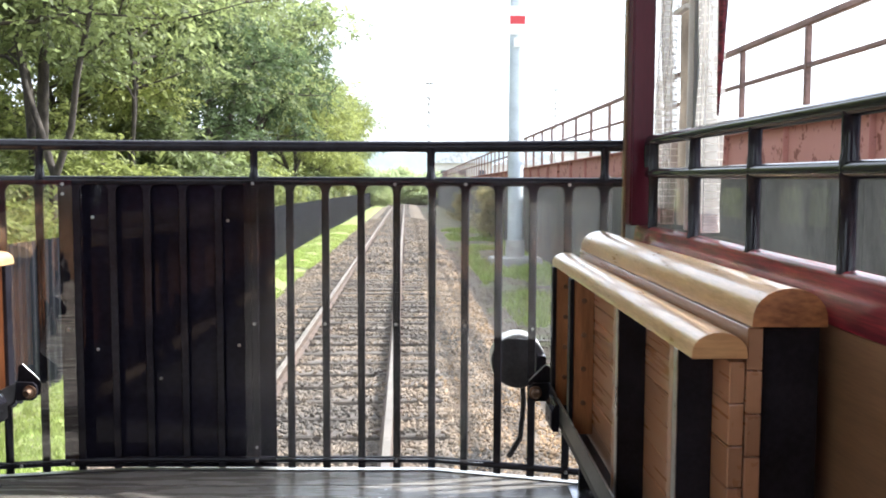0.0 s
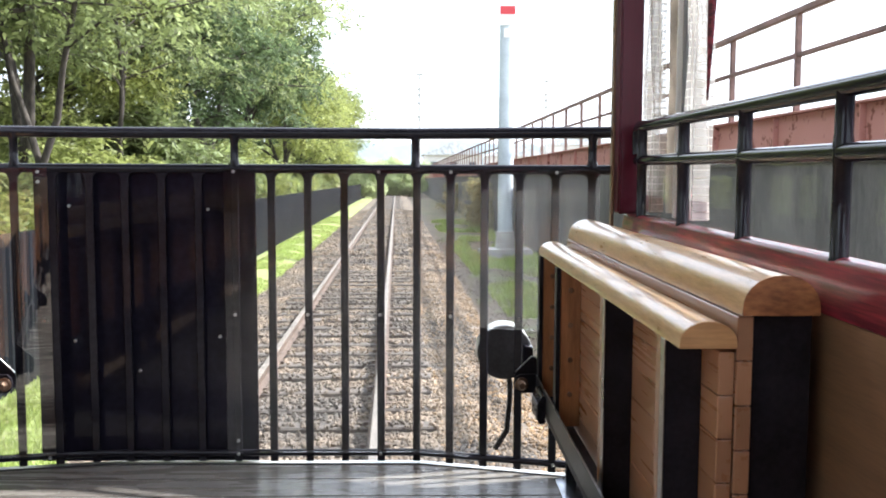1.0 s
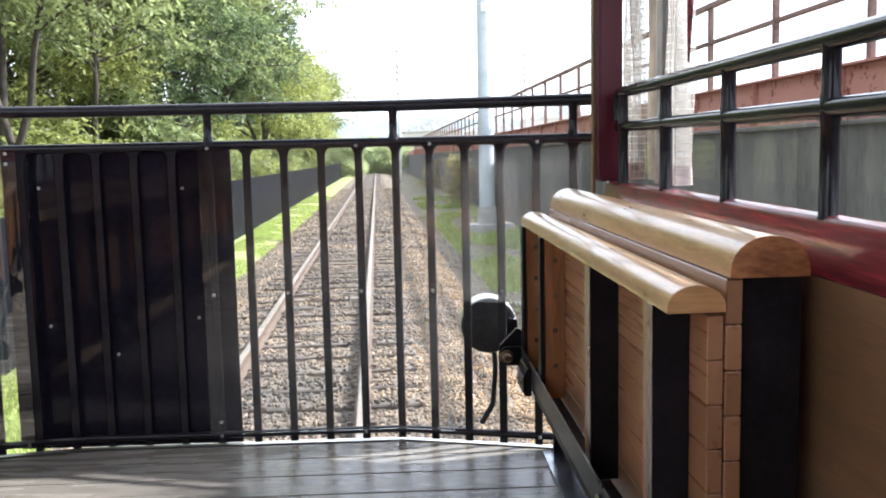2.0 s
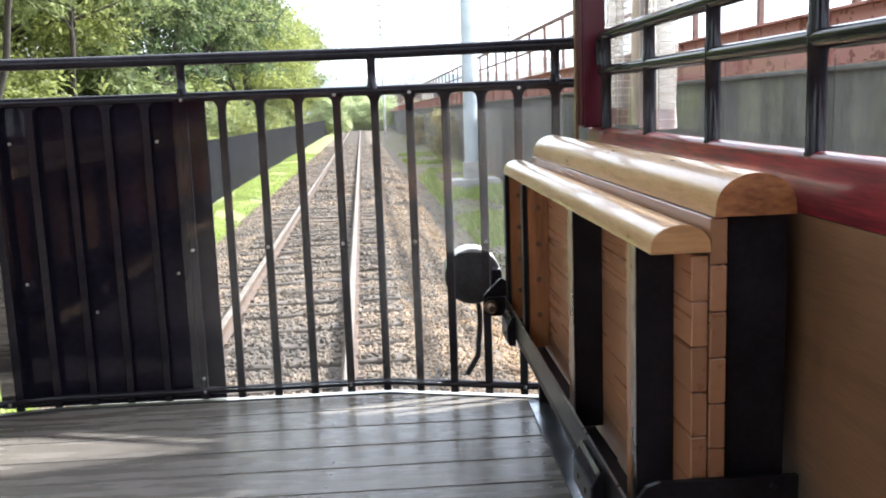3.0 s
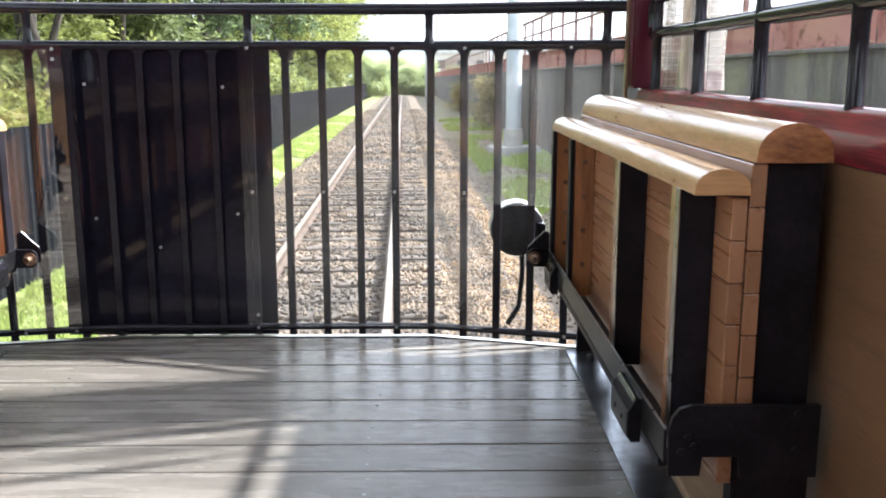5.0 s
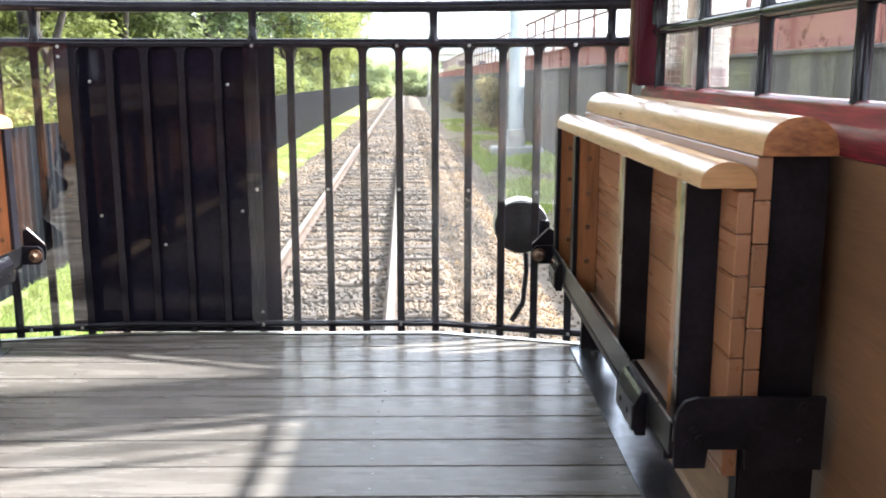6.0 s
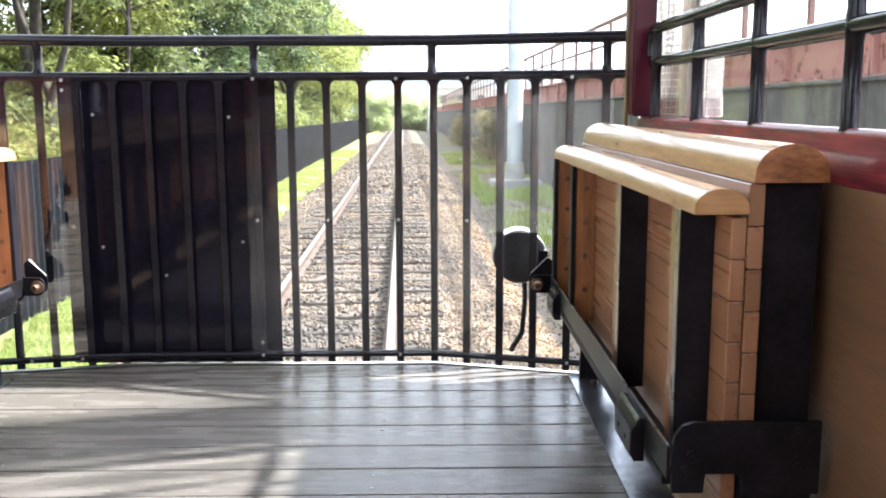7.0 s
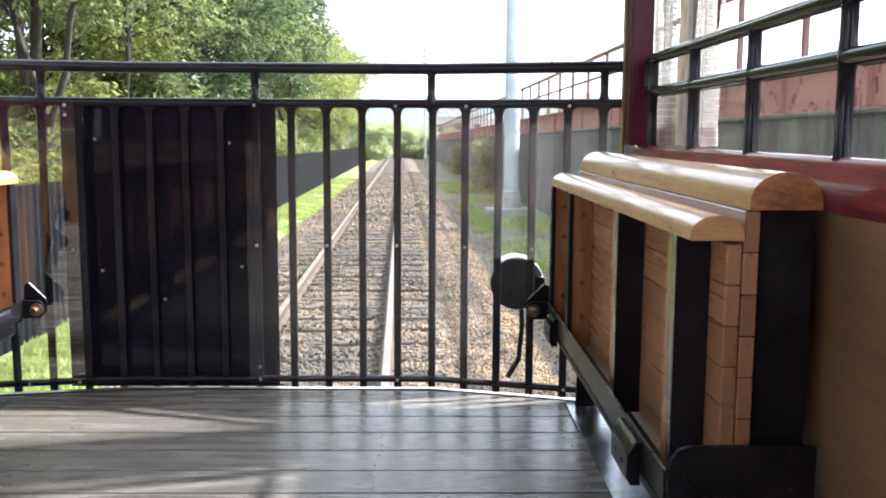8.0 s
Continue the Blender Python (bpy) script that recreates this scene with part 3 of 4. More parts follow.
    for ya, yb in ((1.73, 1.88), (2.82, 2.95)):
        block = part("stop_block", prism(prof([(0.8975, 0.258), (0.8975, 0.338), (0.888, 0.338), (0.876, 0.316), (0.876, 0.265), (0.880, 0.258)]), ya, yb), BLACK, b, "black steel stop block")
        # pale strip stands in for the highlight on the black chamfer
        part("chamfer_strip", prism(prof([(0.8876, 0.3405), (0.8860, 0.3387), (0.8826, 0.3325), (0.8840, 0.3312), (0.8890, 0.3385)]), ya + 0.003, yb - 0.003), PLATE, block, "bright strip imitating the chamfer's highlight")
        part("side_plate", box(x(0.8728), x(0.8757), ya + 0.003, yb - 0.003, 0.266, 0.3145, 0.001), DARKSTEEL, block, "grey steel side plate")
        for q in (0.3, 0.7):
            part("screw_head", disc((x(0.8728), ya + (yb - ya) * q, 0.290), (-s, 0, 0), 0.0055, 0.0025, 8), DARKSTEEL, block)
    g = [(0.905, 0.300), (0.838, 0.300), (0.835, 0.342), (0.840, 0.349), (0.889, 0.398), (0.897, 0.398), (0.905, 0.39)]
    gusset = part("pivot_gusset", prism(prof(g), 3.092, 3.10), MATT, b)
    part("gusset_edge", sweep([(x(0.837), 3.094, 0.349), (x(0.889), 3.094, 0.400)], 0.0022, 6), STEEL, gusset, "bright steel gusset edge")
    part("pivot_plate", prism(prof([(0.93, 0.288), (0.847, 0.290), (0.836, 0.299), (0.832, 0.318), (0.836, 0.337), (0.847, 0.347), (0.93, 0.349)]), 3.062, 3.072), MATT, b)
    part("pivot_bolt", disc((x(0.854), 3.06, 0.318), (0, -1, 0), 0.014, 0.03, 14, disc((x(0.854), 3.061, 0.318), (0, -1, 0), 0.021, 0.008, 18)), GREASY, b, "greasy pivot bolt")
    part("floor_plate", box(x(0.964), x(1.066), 1.2, 3.085, 0.002, 0.010, 0.001), PLATE, b, "dark shiny steel floor plate")
    # added strip, keeps the gap below the seat slats dark
    part("bottom_angle", box(x(0.9065), x(0.9675), y0 + 0.05, y1 - 0.12, 0.255, 0.272, 0.001), MATT, b, "added black strip darkening the gap under the slats")
    part("far_leg", prism(prof([(0.995, 0.0105), (1.056, 0.0105), (1.03, 0.30), (1.005, 0.30)]), 3.05, 3.07), MATT, b)
    part("plate_bolt", disc((x(1.030), 2.985, 0.010), (0, 0, 1), 0.014, 0.012, 6), DARKSTEEL, b)
    return b


bench(1)
left_bench = bench(-1)
for k in (1, 2):                # the row of benches goes on along the wall
    copy_thing(left_bench, pose(0, -1.62 * k, 0))


# rolled-up side curtains at the corner
def curtain(y0, y1, flare, bottom, seed, top=2.84, rows=38, inward=0.0):
    rnd = random.Random(seed)
    bm = bmesh.new()
    uvl = bm.loops.layers.uv.new("UVMap")
    n = 44
    grid = []
    ph = rnd.uniform(0, 6)
    for j in range(rows + 1):
        z = bottom + (top - bottom) * j / rows
        spread_at = 1.0 + flare * math.exp(-(z - bottom) / 0.14)
        line = []
        for i in range(n + 1):
            u = i / n
            yy = (y0 + y1) / 2 + (u - 0.5) * (y1 - y0) * spread_at
            xx = 1.262 - inward + 0.026 * math.sin(u * 14 + ph + 0.7 * math.sin(z * 2.2)) * (0.8 + 0.3 * math.sin(z * 3 + ph)) + 0.007 * math.sin(u * 37 + z * 5)
            line.append((bm.verts.new((xx, yy + 0.004 * math.sin(z * 9 + u * 8), z)), (u * (y1 - y0) * 2.2 / 0.021, (z - bottom) / 0.021)))
        grid.append(line)
    for j in range(rows):
        for i in range(n):
            q = (grid[j][i], grid[j][i + 1], grid[j + 1][i + 1], grid[j + 1][i])
            f = bm.faces.new([v for v, _ in q])
            for lp, (_, uv) in zip(f.loops, q):
                lp[uvl].uv = uv
    return bm


for k, (ya, yb, fl) in enumerate(((3.03, 3.20, 0.05), (2.605, 2.677, 0.6))):
    drape = thing("side_curtain", None, "clear grid vinyl weather curtain gathered above the sill", "curtain", "side curtains")
    part("sheet", curtain(ya, yb, fl, 0.857, 5 + k), VINYL, drape, smooth=80)
    part("hem", curtain(ya, yb, fl, 0.855, 5 + k, 0.905, 4, 0.003), HEM, drape, "pale pinkish hem", smooth=80)
fab = bmesh.new()
cols = []
for i in range(17):
    yy = 2.80 + 0.34 * i / 16
    cols.append([fab.verts.new((1.305 + 0.010 * math.sin(i * 0.9) + 0.004 * math.sin(j * 1.1 + i), yy, 0.853 + 1.99 * j / 12)) for j in range(13)])
for a, b in zip(cols, cols[1:]):
    for j in range(12):
        fab.faces.new((a[j], b[j], b[j + 1], a[j + 1]))
bmesh.ops.solidify(fab, geom=fab.faces[:], thickness=0.004)
tagged(part("cloth_blind", fab, FABRIC, smooth=80), "beige cloth blind hanging beside the curtains", "blind")
guide = thing("curtain_guide", label="pale metal curtain guide post on the sill", category="post")
part("channel", box(1.250, 1.275, 2.722, 2.764, 0.853, 2.86, 0.003), DARKGREY, guide, "grey channel", smooth=40)
part("flange", box(1.236, 1.249, 2.760, 2.772, 0.853, 2.86, 0.002), WHITEPLATE, guide, "white edge flange")
part("bracket", box(1.225, 1.248, 2.774, 2.90, 1.470, 1.482, 0.002), WHITEPLATE, guide)
tagged(part("curtain_strap", sweep([(1.262, 2.50, 2.86), (1.262, 2.535, 1.6), (1.262, 2.57, 1.16)], [0.022, 0.020, 0.003], 6), RED), "dark red strap along the curtain edge", "strap")

# ---- outside: the line runs a little to the left of the carriage and falls away gently ----
OUT = pose(0.55, 0.25, 0.95, 0, 0, 1.8) @ pose(0, 0, 0, -0.65)
LINE, HEAD = -0.72, -1.79          # middle of the track, top of the rails


def outside(ob):
    ob.matrix_world = OUT @ ob.matrix_world
    return ob


def quad_sheet(name, xs, ys, zf, mat):
    verts = [(x, y, zf(x, y)) for y in ys for x in xs]
    w = len(xs)
    faces = [(j * w + i, j * w + i + 1, (j + 1) * w + i + 1, (j + 1) * w + i) for j in range(len(ys) - 1) for i in range(w - 1)]
    return points_mesh(name, verts, faces, mat)


GZ = HEAD - 0.30
far_steps = [-60, -20, -5] + [2 * k for k in range(0, 60)] + [140, 180, 240, 340, 500, 800, 1400, 2200]
outside(tagged(part("ground", quad_sheet("ground", [-1500, -400, -120, -60, -30, -16, -9, -5, -2, 1, 3, 4.5, 8, 20, 60, 200, 800, 1500], far_steps, lambda x, y: GZ + 0.03 * noise.noise(Vector((x * 0.7, y * 0.7, 0))) if -10 < x < 5 else GZ, GROUND)),
               "dry bare ground beside the railway", "ground", kind="structure"))


def bed_z(x, y):
    d = abs(x - LINE - 0.15)
    lift = 0.115 * max(0.0, min(1.0, (2.0 - d) / 0.7))
    return GZ + 0.02 + lift + 0.02 * noise.noise(Vector((x * 2.3, y * 2.3, 3)))


bed_x = [LINE - 2.1 + 0.2 * k for k in range(34)]
bed_y = [-40, -30, -20, -10, -5] + [0.4 * k for k in range(150)] + [62, 70, 80, 95, 120, 160]
outside(tagged(part("track_bed", quad_sheet("track_bed", bed_x, bed_y, bed_z, BED)), "brown ballast bed of the railway", "track bed", kind="structure"))

track = thing("railway_track", label="single narrow-gauge railway track with rusty rails on old sleepers", category="railway track", kind="structure")
rail_prof = [(-0.064, 0), (0.064, 0), (0.064, 0.011), (0.012, 0.026), (0.009, 0.088), (0.033, 0.098), (0.033, 0.118), (-0.033, 0.118), (-0.033, 0.098), (-0.009, 0.088), (-0.012, 0.026), (-0.064, 0.011)]
for s in (-1, 1):
    rx = LINE + s * 0.566
    part("rail", prism([(rx + a, HEAD - 0.122 + z) for a, z in rail_prof], -40.0, 160.0), RAIL, track, "rusty steel rail")
    part("rail_head", prism([(rx - 0.031, HEAD - 0.0035), (rx + 0.031, HEAD - 0.0035), (rx + 0.027, HEAD), (rx - 0.027, HEAD)], -40.0, 160.0), RAILTOP, track, "worn bright rail head")
sleeper_mesh = mesh_of("sleeper", box(-1.05, 1.05, -0.10, 0.10, -0.14, 0.0, 0.012, seg=1), SLEEPER)
plate_bm = bmesh.new()
for i in range(-30, 215):
    y = 1.0 + 0.62 * i
    b = part("sleeper", sleeper_mesh, None, track)
    b.location = (LINE + random.uniform(-0.03, 0.03), y + random.uniform(-0.03, 0.03), HEAD - 0.124 + random.uniform(-0.006, 0.004))
    b.rotation_euler = (0, 0, random.uniform(-0.015, 0.015))
    if 0 <= i < 60:
        for s in (-1, 1):
            for q in (-1, 1):
                box(LINE + s * 0.566 + q * 0.085 - 0.02, LINE + s * 0.566 + q * 0.085 + 0.02, y - 0.03, y + 0.03, HEAD - 0.124, HEAD - 0.092, 0, plate_bm)
tagged(part("rail_clip", plate_bm, RAIL, track, "rusty rail clips"), kind="stuff")
outside(track)

# loose stones of the bed
rng = np.random.default_rng(4)
ICO = bmesh.new()
bmesh.ops.create_icosphere(ICO, subdivisions=1, radius=1.0)
ico_v = np.array([v.co[:] for v in ICO.verts])
ico_f = np.array([[v.index for v in f.verts] for f in ICO.faces])
ICO.free()


def stones(name, count, x0, x1, y0, y1, size, mat, label, power=1.6, surface=None):
    yy = y0 + (y1 - y0) * rng.random(count) ** power
    xx = rng.uniform(x0, x1, count)
    keep = (np.abs(np.abs(xx - LINE) - 0.566) > 0.05)
    slp = np.abs(((yy - 1.0 + 0.31) % 0.62) - 0.31) < 0.10
    keep &= ~(slp & (np.abs(xx - LINE) < 1.05) & (rng.random(count) < 0.62))
    xx0 = xx
    xx, yy = xx[keep], yy[keep]
    k = len(xx)
    on = (slp & (np.abs(xx0 - LINE) < 1.05))[keep]
    zz = np.array([bed_z(a, b) for a, b in zip(xx, yy)])
    if surface:
        zz = np.maximum(zz, [surface(a, b) for a, b in zip(xx, yy)])
    zz = np.where(on, HEAD - 0.120, zz)
    sc = size * rng.uniform(0.55, 1.35, (k, 1, 1)) * rng.uniform(0.6, 1.15, (k, 1, 3))
    v = ico_v[None] * (1 + rng.uniform(-0.28, 0.28, (k, 12, 1))) * sc
    a = rng.uniform(0, 6.28, k)
    c, s_ = np.cos(a)[:, None], np.sin(a)[:, None]
    v = np.stack([v[..., 0] * c - v[..., 1] * s_, v[..., 0] * s_ + v[..., 1] * c, v[..., 2]], -1)
    v += np.stack([xx, yy, zz + size * 0.25], -1)[:, None]
    f = ico_f[None] + (np.arange(k) * 12)[:, None, None]
    me = points_mesh(name, v.reshape(-1, 3).tolist(), f.reshape(-1, 3).tolist(), mat)
    return outside(tagged(part(name, me, None), label, "gravel", kind="stuff"))


stones("ballast", 44000, LINE - 1.8, LINE + 1.75, 5.5, 24.0, 0.0215, STONE, "brown and grey ballast stones")
stones("leaf_litter", 9000, LINE + 1.05, LINE + 2.0, 5.5, 26.0, 0.017, LITTER, "brown fallen leaves and gravel along the sleeper ends")
stones("ballast", 9000, LINE - 1.7, LINE + 2.0, 20.0, 60.0, 0.042, STONE, "brown and grey ballast stones", 1.3)


# turf and grass blades
def strip_sheet(name, x0, x1, y0, y1, lift, label, mat=TURF):
    xs = [x0 + (x1 - x0) * k / 8 for k in range(9)]
    ys = [y0 + (y1 - y0) * k / 80 for k in range(81)]
    zf = lambda x, y: GZ + 0.035 + lift * math.sin(math.pi * (x - x0) / (x1 - x0)) + 0.03 * noise.noise(Vector((x * 1.6, y * 1.6, 9)))
    outside(tagged(part(name, quad_sheet(name, xs, ys, zf, mat)), label, "grass", kind="structure"))
    return zf


def blades(name, count, place, height, label):
    pts = place(count)
    k = len(pts)
    a, h = rng.uniform(0, 6.28, k), height * rng.uniform(0.5, 1.4, k)
    w = 0.006 + 0.006 * rng.random(k)
    lean = rng.normal(0, 0.35, (k, 2)) * h[:, None]
    side = np.stack([np.cos(a), np.sin(a), np.zeros(k)], -1) * w[:, None]
    mid = pts + np.concatenate([lean * 0.35, (h * 0.6)[:, None]], 1)
    tip = pts + np.concatenate([lean, h[:, None]], 1)
    v = np.stack([pts - side, pts + side, mid + side * 0.7, mid - side * 0.7, tip], 1)
    base = (np.arange(k) * 5)[:, None]
    faces = (base + np.array([[0, 1, 2, 3]])).tolist() + (base + np.array([[3, 2, 4]])).tolist()
    return outside(tagged(part(name, points_mesh(name, v.reshape(-1, 3).tolist(), faces, GRASS), None), label, "grass", kind="stuff"))


zl = strip_sheet("turf_west", -3.75, -2.45, -30.0, 140.0, 0.08, "strip of short green grass under the dark fence")


def left_place(count):
    y = 5 + 45 * rng.random(count) ** 1.7
    x = -3.72 + 1.3 * rng.random(count) ** 0.8
    keep = np.array([noise.noise(Vector((p * 1.2, q * 0.5, 2))) > -0.25 for p, q in zip(x, y)])
    x, y = x[keep], y[keep]
    return np.array([(p, q, zl(p, q)) for p, q in zip(x, y)])


blades("grass", 42000, left_place, 0.05, "short bright green grass beside the line")


def verge_z(x, y):
    edge = max(0.0, min(1.0, (x - 0.9) / 1.3))
    return GZ - 0.02 + 0.075 * edge + 0.055 * noise.noise(Vector((x * 1.3, y * 0.55, 9))) + 0.02 * noise.noise(Vector((x * 5, y * 4, 2)))


outside(tagged(part("turf_east", quad_sheet("turf_east", [0.8 + 0.13 * k for k in range(25)], [-30, -20, -10, 0] + [3 + 0.3 * k for k in range(200)] + [64 + 2 * k for k in range(18)], verge_z, WEEDY)),
               "thin weedy earth between track and wall", "ground", kind="structure"))


stones("gravel", 10000, LINE + 1.7, 3.75, 5.0, 32.0, 0.016, STONE, "small loose gravel and litter beside the track", surface=verge_z)


def right_place(count):
    y = 6 + 40 * rng.random(count) ** 1.3
    x = 1.7 + 2.1 * rng.random(count)
    keep = np.array([noise.noise(Vector((p * 0.9, q * 0.28, 7))) + 0.16 * (p - 2.6) + (0.27 if q > 13 else -0.2) > 0.16 for p, q in zip(x, y)])
    x, y = x[keep], y[keep]
    return np.array([(p, q, max(verge_z(p, q), bed_z(p, q)) - 0.005) for p, q in zip(x, y)])


blades("grass", 32000, right_place, 0.13, "patchy green weeds at the foot of the wall")


# dark corrugated fence along the park
def corrugated(x0, y0, y1, z0, z1, pitch=0.17, depth=0.035):
    bm = bmesh.new()
    ys, off, y = [], [], y0
    while y < y1:
        for f, d in ((0.0, 0), (0.18, 1), (0.5, 1), (0.68, 0)):
            ys.append(y + f * pitch)
            off.append(d * depth)
        y += pitch
    front = [[bm.verts.new((x0 + d, q, z)) for z in (z0, z1)] for q, d in zip(ys, off)]
    back = [[bm.verts.new((x0 + d - 0.004, q, z)) for z in (z0, z1)] for q, d in zip(ys, off)]
    for i in range(len(ys) - 1):
        bm.faces.new((front[i][0], front[i + 1][0], front[i + 1][1], front[i][1]))
        bm.faces.new((back[i][1], back[i + 1][1], back[i + 1][0], back[i][0]))
        bm.faces.new((front[i][1], front[i + 1][1], back[i + 1][1], back[i][1]))
    return bm


fence = thing("metal_fence", label="long dark corrugated metal fence along the railway", category="fence")
part("sheet", corrugated(-3.80, -29.98, 110.0, GZ - 0.02, -0.50), CORR, fence)
for k in range(-13, 45):
    part("fence_post", box(-3.88, -3.83, 3.2 + 2.4 * k, 3.25 + 2.4 * k, GZ - 0.05, -0.54), CORR, fence)
outside(fence)

# retaining wall with a steel edge beam and a rusty railing
wall = thing("retaining_wall", pose(0, 0, -0.055), label="stained dark concrete retaining wall beside the railway", category="wall", kind="structure")
part("backing", box(3.99, 4.45, -30.0, 220.0, GZ - 0.1, 0.22), CONCRETE, wall)
panel_mesh = mesh_of("panel", box(3.90, 3.985, -0.948, 0.948, GZ - 0.05, 0.25, 0.003, seg=1), CONCRETE)
for k in range(-13, 60):
    b = part("panel", panel_mesh, None, wall)
    b.location = (random.uniform(-0.004, 0.004), -4.0 + 1.9 * k, 0)
part("coping", box(3.86, 4.45, -30.0, 220.0, 0.252, 0.30, 0.012, seg=1), CONCRETE, wall)
outside(wall)
beam = thing("edge_beam", pose(0, 0, -0.055), label="faded rusty red steel beam on top of the wall", category="beam")
part("web", box(4.06, 4.08, -30.0, 220.0, 0.30, 0.76), RUST, beam)
part("flange", box(3.99, 4.15, -30.0, 220.0, 0.762, 0.786, 0.004), RUST, beam)
part("foot_flange", box(4.0, 4.058, -30.0, 220.0, 0.302, 0.320, 0.003), RUST, beam)
for k in range(-13, 58):
    part("stiffener", box(4.0, 4.0585, -5 + 1.83 * k, -4.988 + 1.83 * k, 0.322, 0.76), RUST, beam)
outside(beam)
guard = thing("guard_railing", pose(0, 0, -0.055), label="rusty brown steel railing on the beam above the wall", category="railing")
for z, r in ((1.80, 0.034), (1.36, 0.024)):
    part("rail", box(4.08 - r, 4.08 + r, -30.0, 220.0, z - r, z + r, 0.008), RAILRUST, guard)
for k in range(-13, 58):
    part("post", box(4.05, 4.11, -5.4 + 1.83 * k, -5.34 + 1.83 * k, 0.787, 1.765, 0.006), RAILRUST, guard)
outside(guard)
litter_v, litter_f = [], []
for i in range(900):
    p = Vector((random.uniform(3.87, 3.99), random.uniform(2, 60), 0.248 + random.random() * 0.02))
    a, r = random.random() * 6.28, random.uniform(0.02, 0.05)
    n0 = len(litter_v)
    for q in range(4):
        litter_v.append((p.x + r * 0.5 * math.cos(a + q * 1.57), p.y + r * math.sin(a + q * 1.57), p.z + random.random() * 0.02))
    litter_f.append((n0, n0 + 1, n0 + 2, n0 + 3))
outside(tagged(part("leaf_litter", points_mesh("leaf_litter", litter_v, litter_f, material("dead_leaf", (0.30, 0.20, 0.10), 0.9, island=0.5, bump=0)), None), "dead leaves lying on the wall's ledge", "leaves", kind="stuff"))

# line-side pole
PX, PY = 2.92, 24.5
pole = thing("line_pole", pose(PX, PY, 0), "tall pale grey-blue line-side pole on a concrete footing", "pole")
part("shaft", sweep([(0, 0, GZ), (0, 0, 2), (0, 0, 11)], [0.205, 0.20, 0.16], 24), POLE, pole, smooth=40)
part("collar", sweep([(0, 0, -1.80), (0, 0, -1.36), (0, 0, -1.34)], [0.26, 0.255, 0.235], 24), PALECONC, pole, "pale concrete collar", smooth=30)
part("footing", box(-0.68, 0.68, -0.5, 0.5, GZ - 0.1, -1.80, 0.03), PALECONC, pole, "pale concrete footing slab")
part("yellow_band", sweep([(0, 0, 5.34), (0, 0, 5.54)], 0.186, 24), YELLOW, pole, "yellow band", smooth=40)
sign = part("sign_plate", box(-0.20, 0.20, -0.225, -0.21, 4.06, 4.81, 0.004), WHITEPLATE, pole, "white plate with a red band")
part("red_band", box(-0.20, 0.20, -0.2295, -0.2255, 4.34, 4.55), REDPLATE, sign, "red band")
part("small_plate", box(-0.10, 0.12, -0.225, -0.208, 3.74, 3.98, 0.004), WHITEPLATE, pole, "small white plate")
outside(pole)


# trees
def leaf_cloud(clumps, per, leaves, size, seed):
    """Sprays of narrow leaves round the clump centres: (centre, radius)."""
    r = np.random.default_rng(seed)
    V = []
    for c, rad in clumps:
        n = max(5, int(per * (rad / 0.9) ** 2))
        d = r.normal(0, 1, (n, 3))
        d /= np.linalg.norm(d, axis=1, keepdims=True)
        p = np.array(c) + d * rad * np.array([1, 1, 0.62]) * (0.45 + 0.6 * r.random((n, 1)))
        out = d * np.array([1, 1, 0.35]) + r.normal(0, 0.35, (n, 3)) + np.array([0, 0, -0.28])
        out /= np.linalg.norm(out, axis=1, keepdims=True)
        up = np.array([0, 0, 1.0]) + r.normal(0, 0.35, (n, 3))
        side = np.cross(out, up)
        side /= np.linalg.norm(side, axis=1, keepdims=True) + 1e-6
        for k in range(leaves):
            f = k / leaves
            sgn = 1 if k % 2 else -1
            base = p + out * (f * 0.42) + np.array([0, 0, -0.06 * f * f])
            axis = out * 0.62 + side * sgn * (0.85 - 0.4 * f) + r.normal(0, 0.22, (n, 3)) + np.array([0, 0, -0.18])
            axis /= np.linalg.norm(axis, axis=1, keepdims=True)
            nrm = np.cross(axis, side * sgn + r.normal(0, 0.3, (n, 3)))
            wide = np.cross(nrm, axis)
            wide /= np.linalg.norm(wide, axis=1, keepdims=True) + 1e-6
            L = size * r.uniform(0.7, 1.35, (n, 1))
            V.append(np.stack([base, base + axis * L * 0.45 + wide * L * 0.23, base + axis * L, base + axis * L * 0.45 - wide * L * 0.23], 1))
    V = np.concatenate(V)
    k = len(V)
    F = (np.arange(k) * 4)[:, None] + np.arange(4)[None]
    return V.reshape(-1, 3).tolist(), F.tolist()


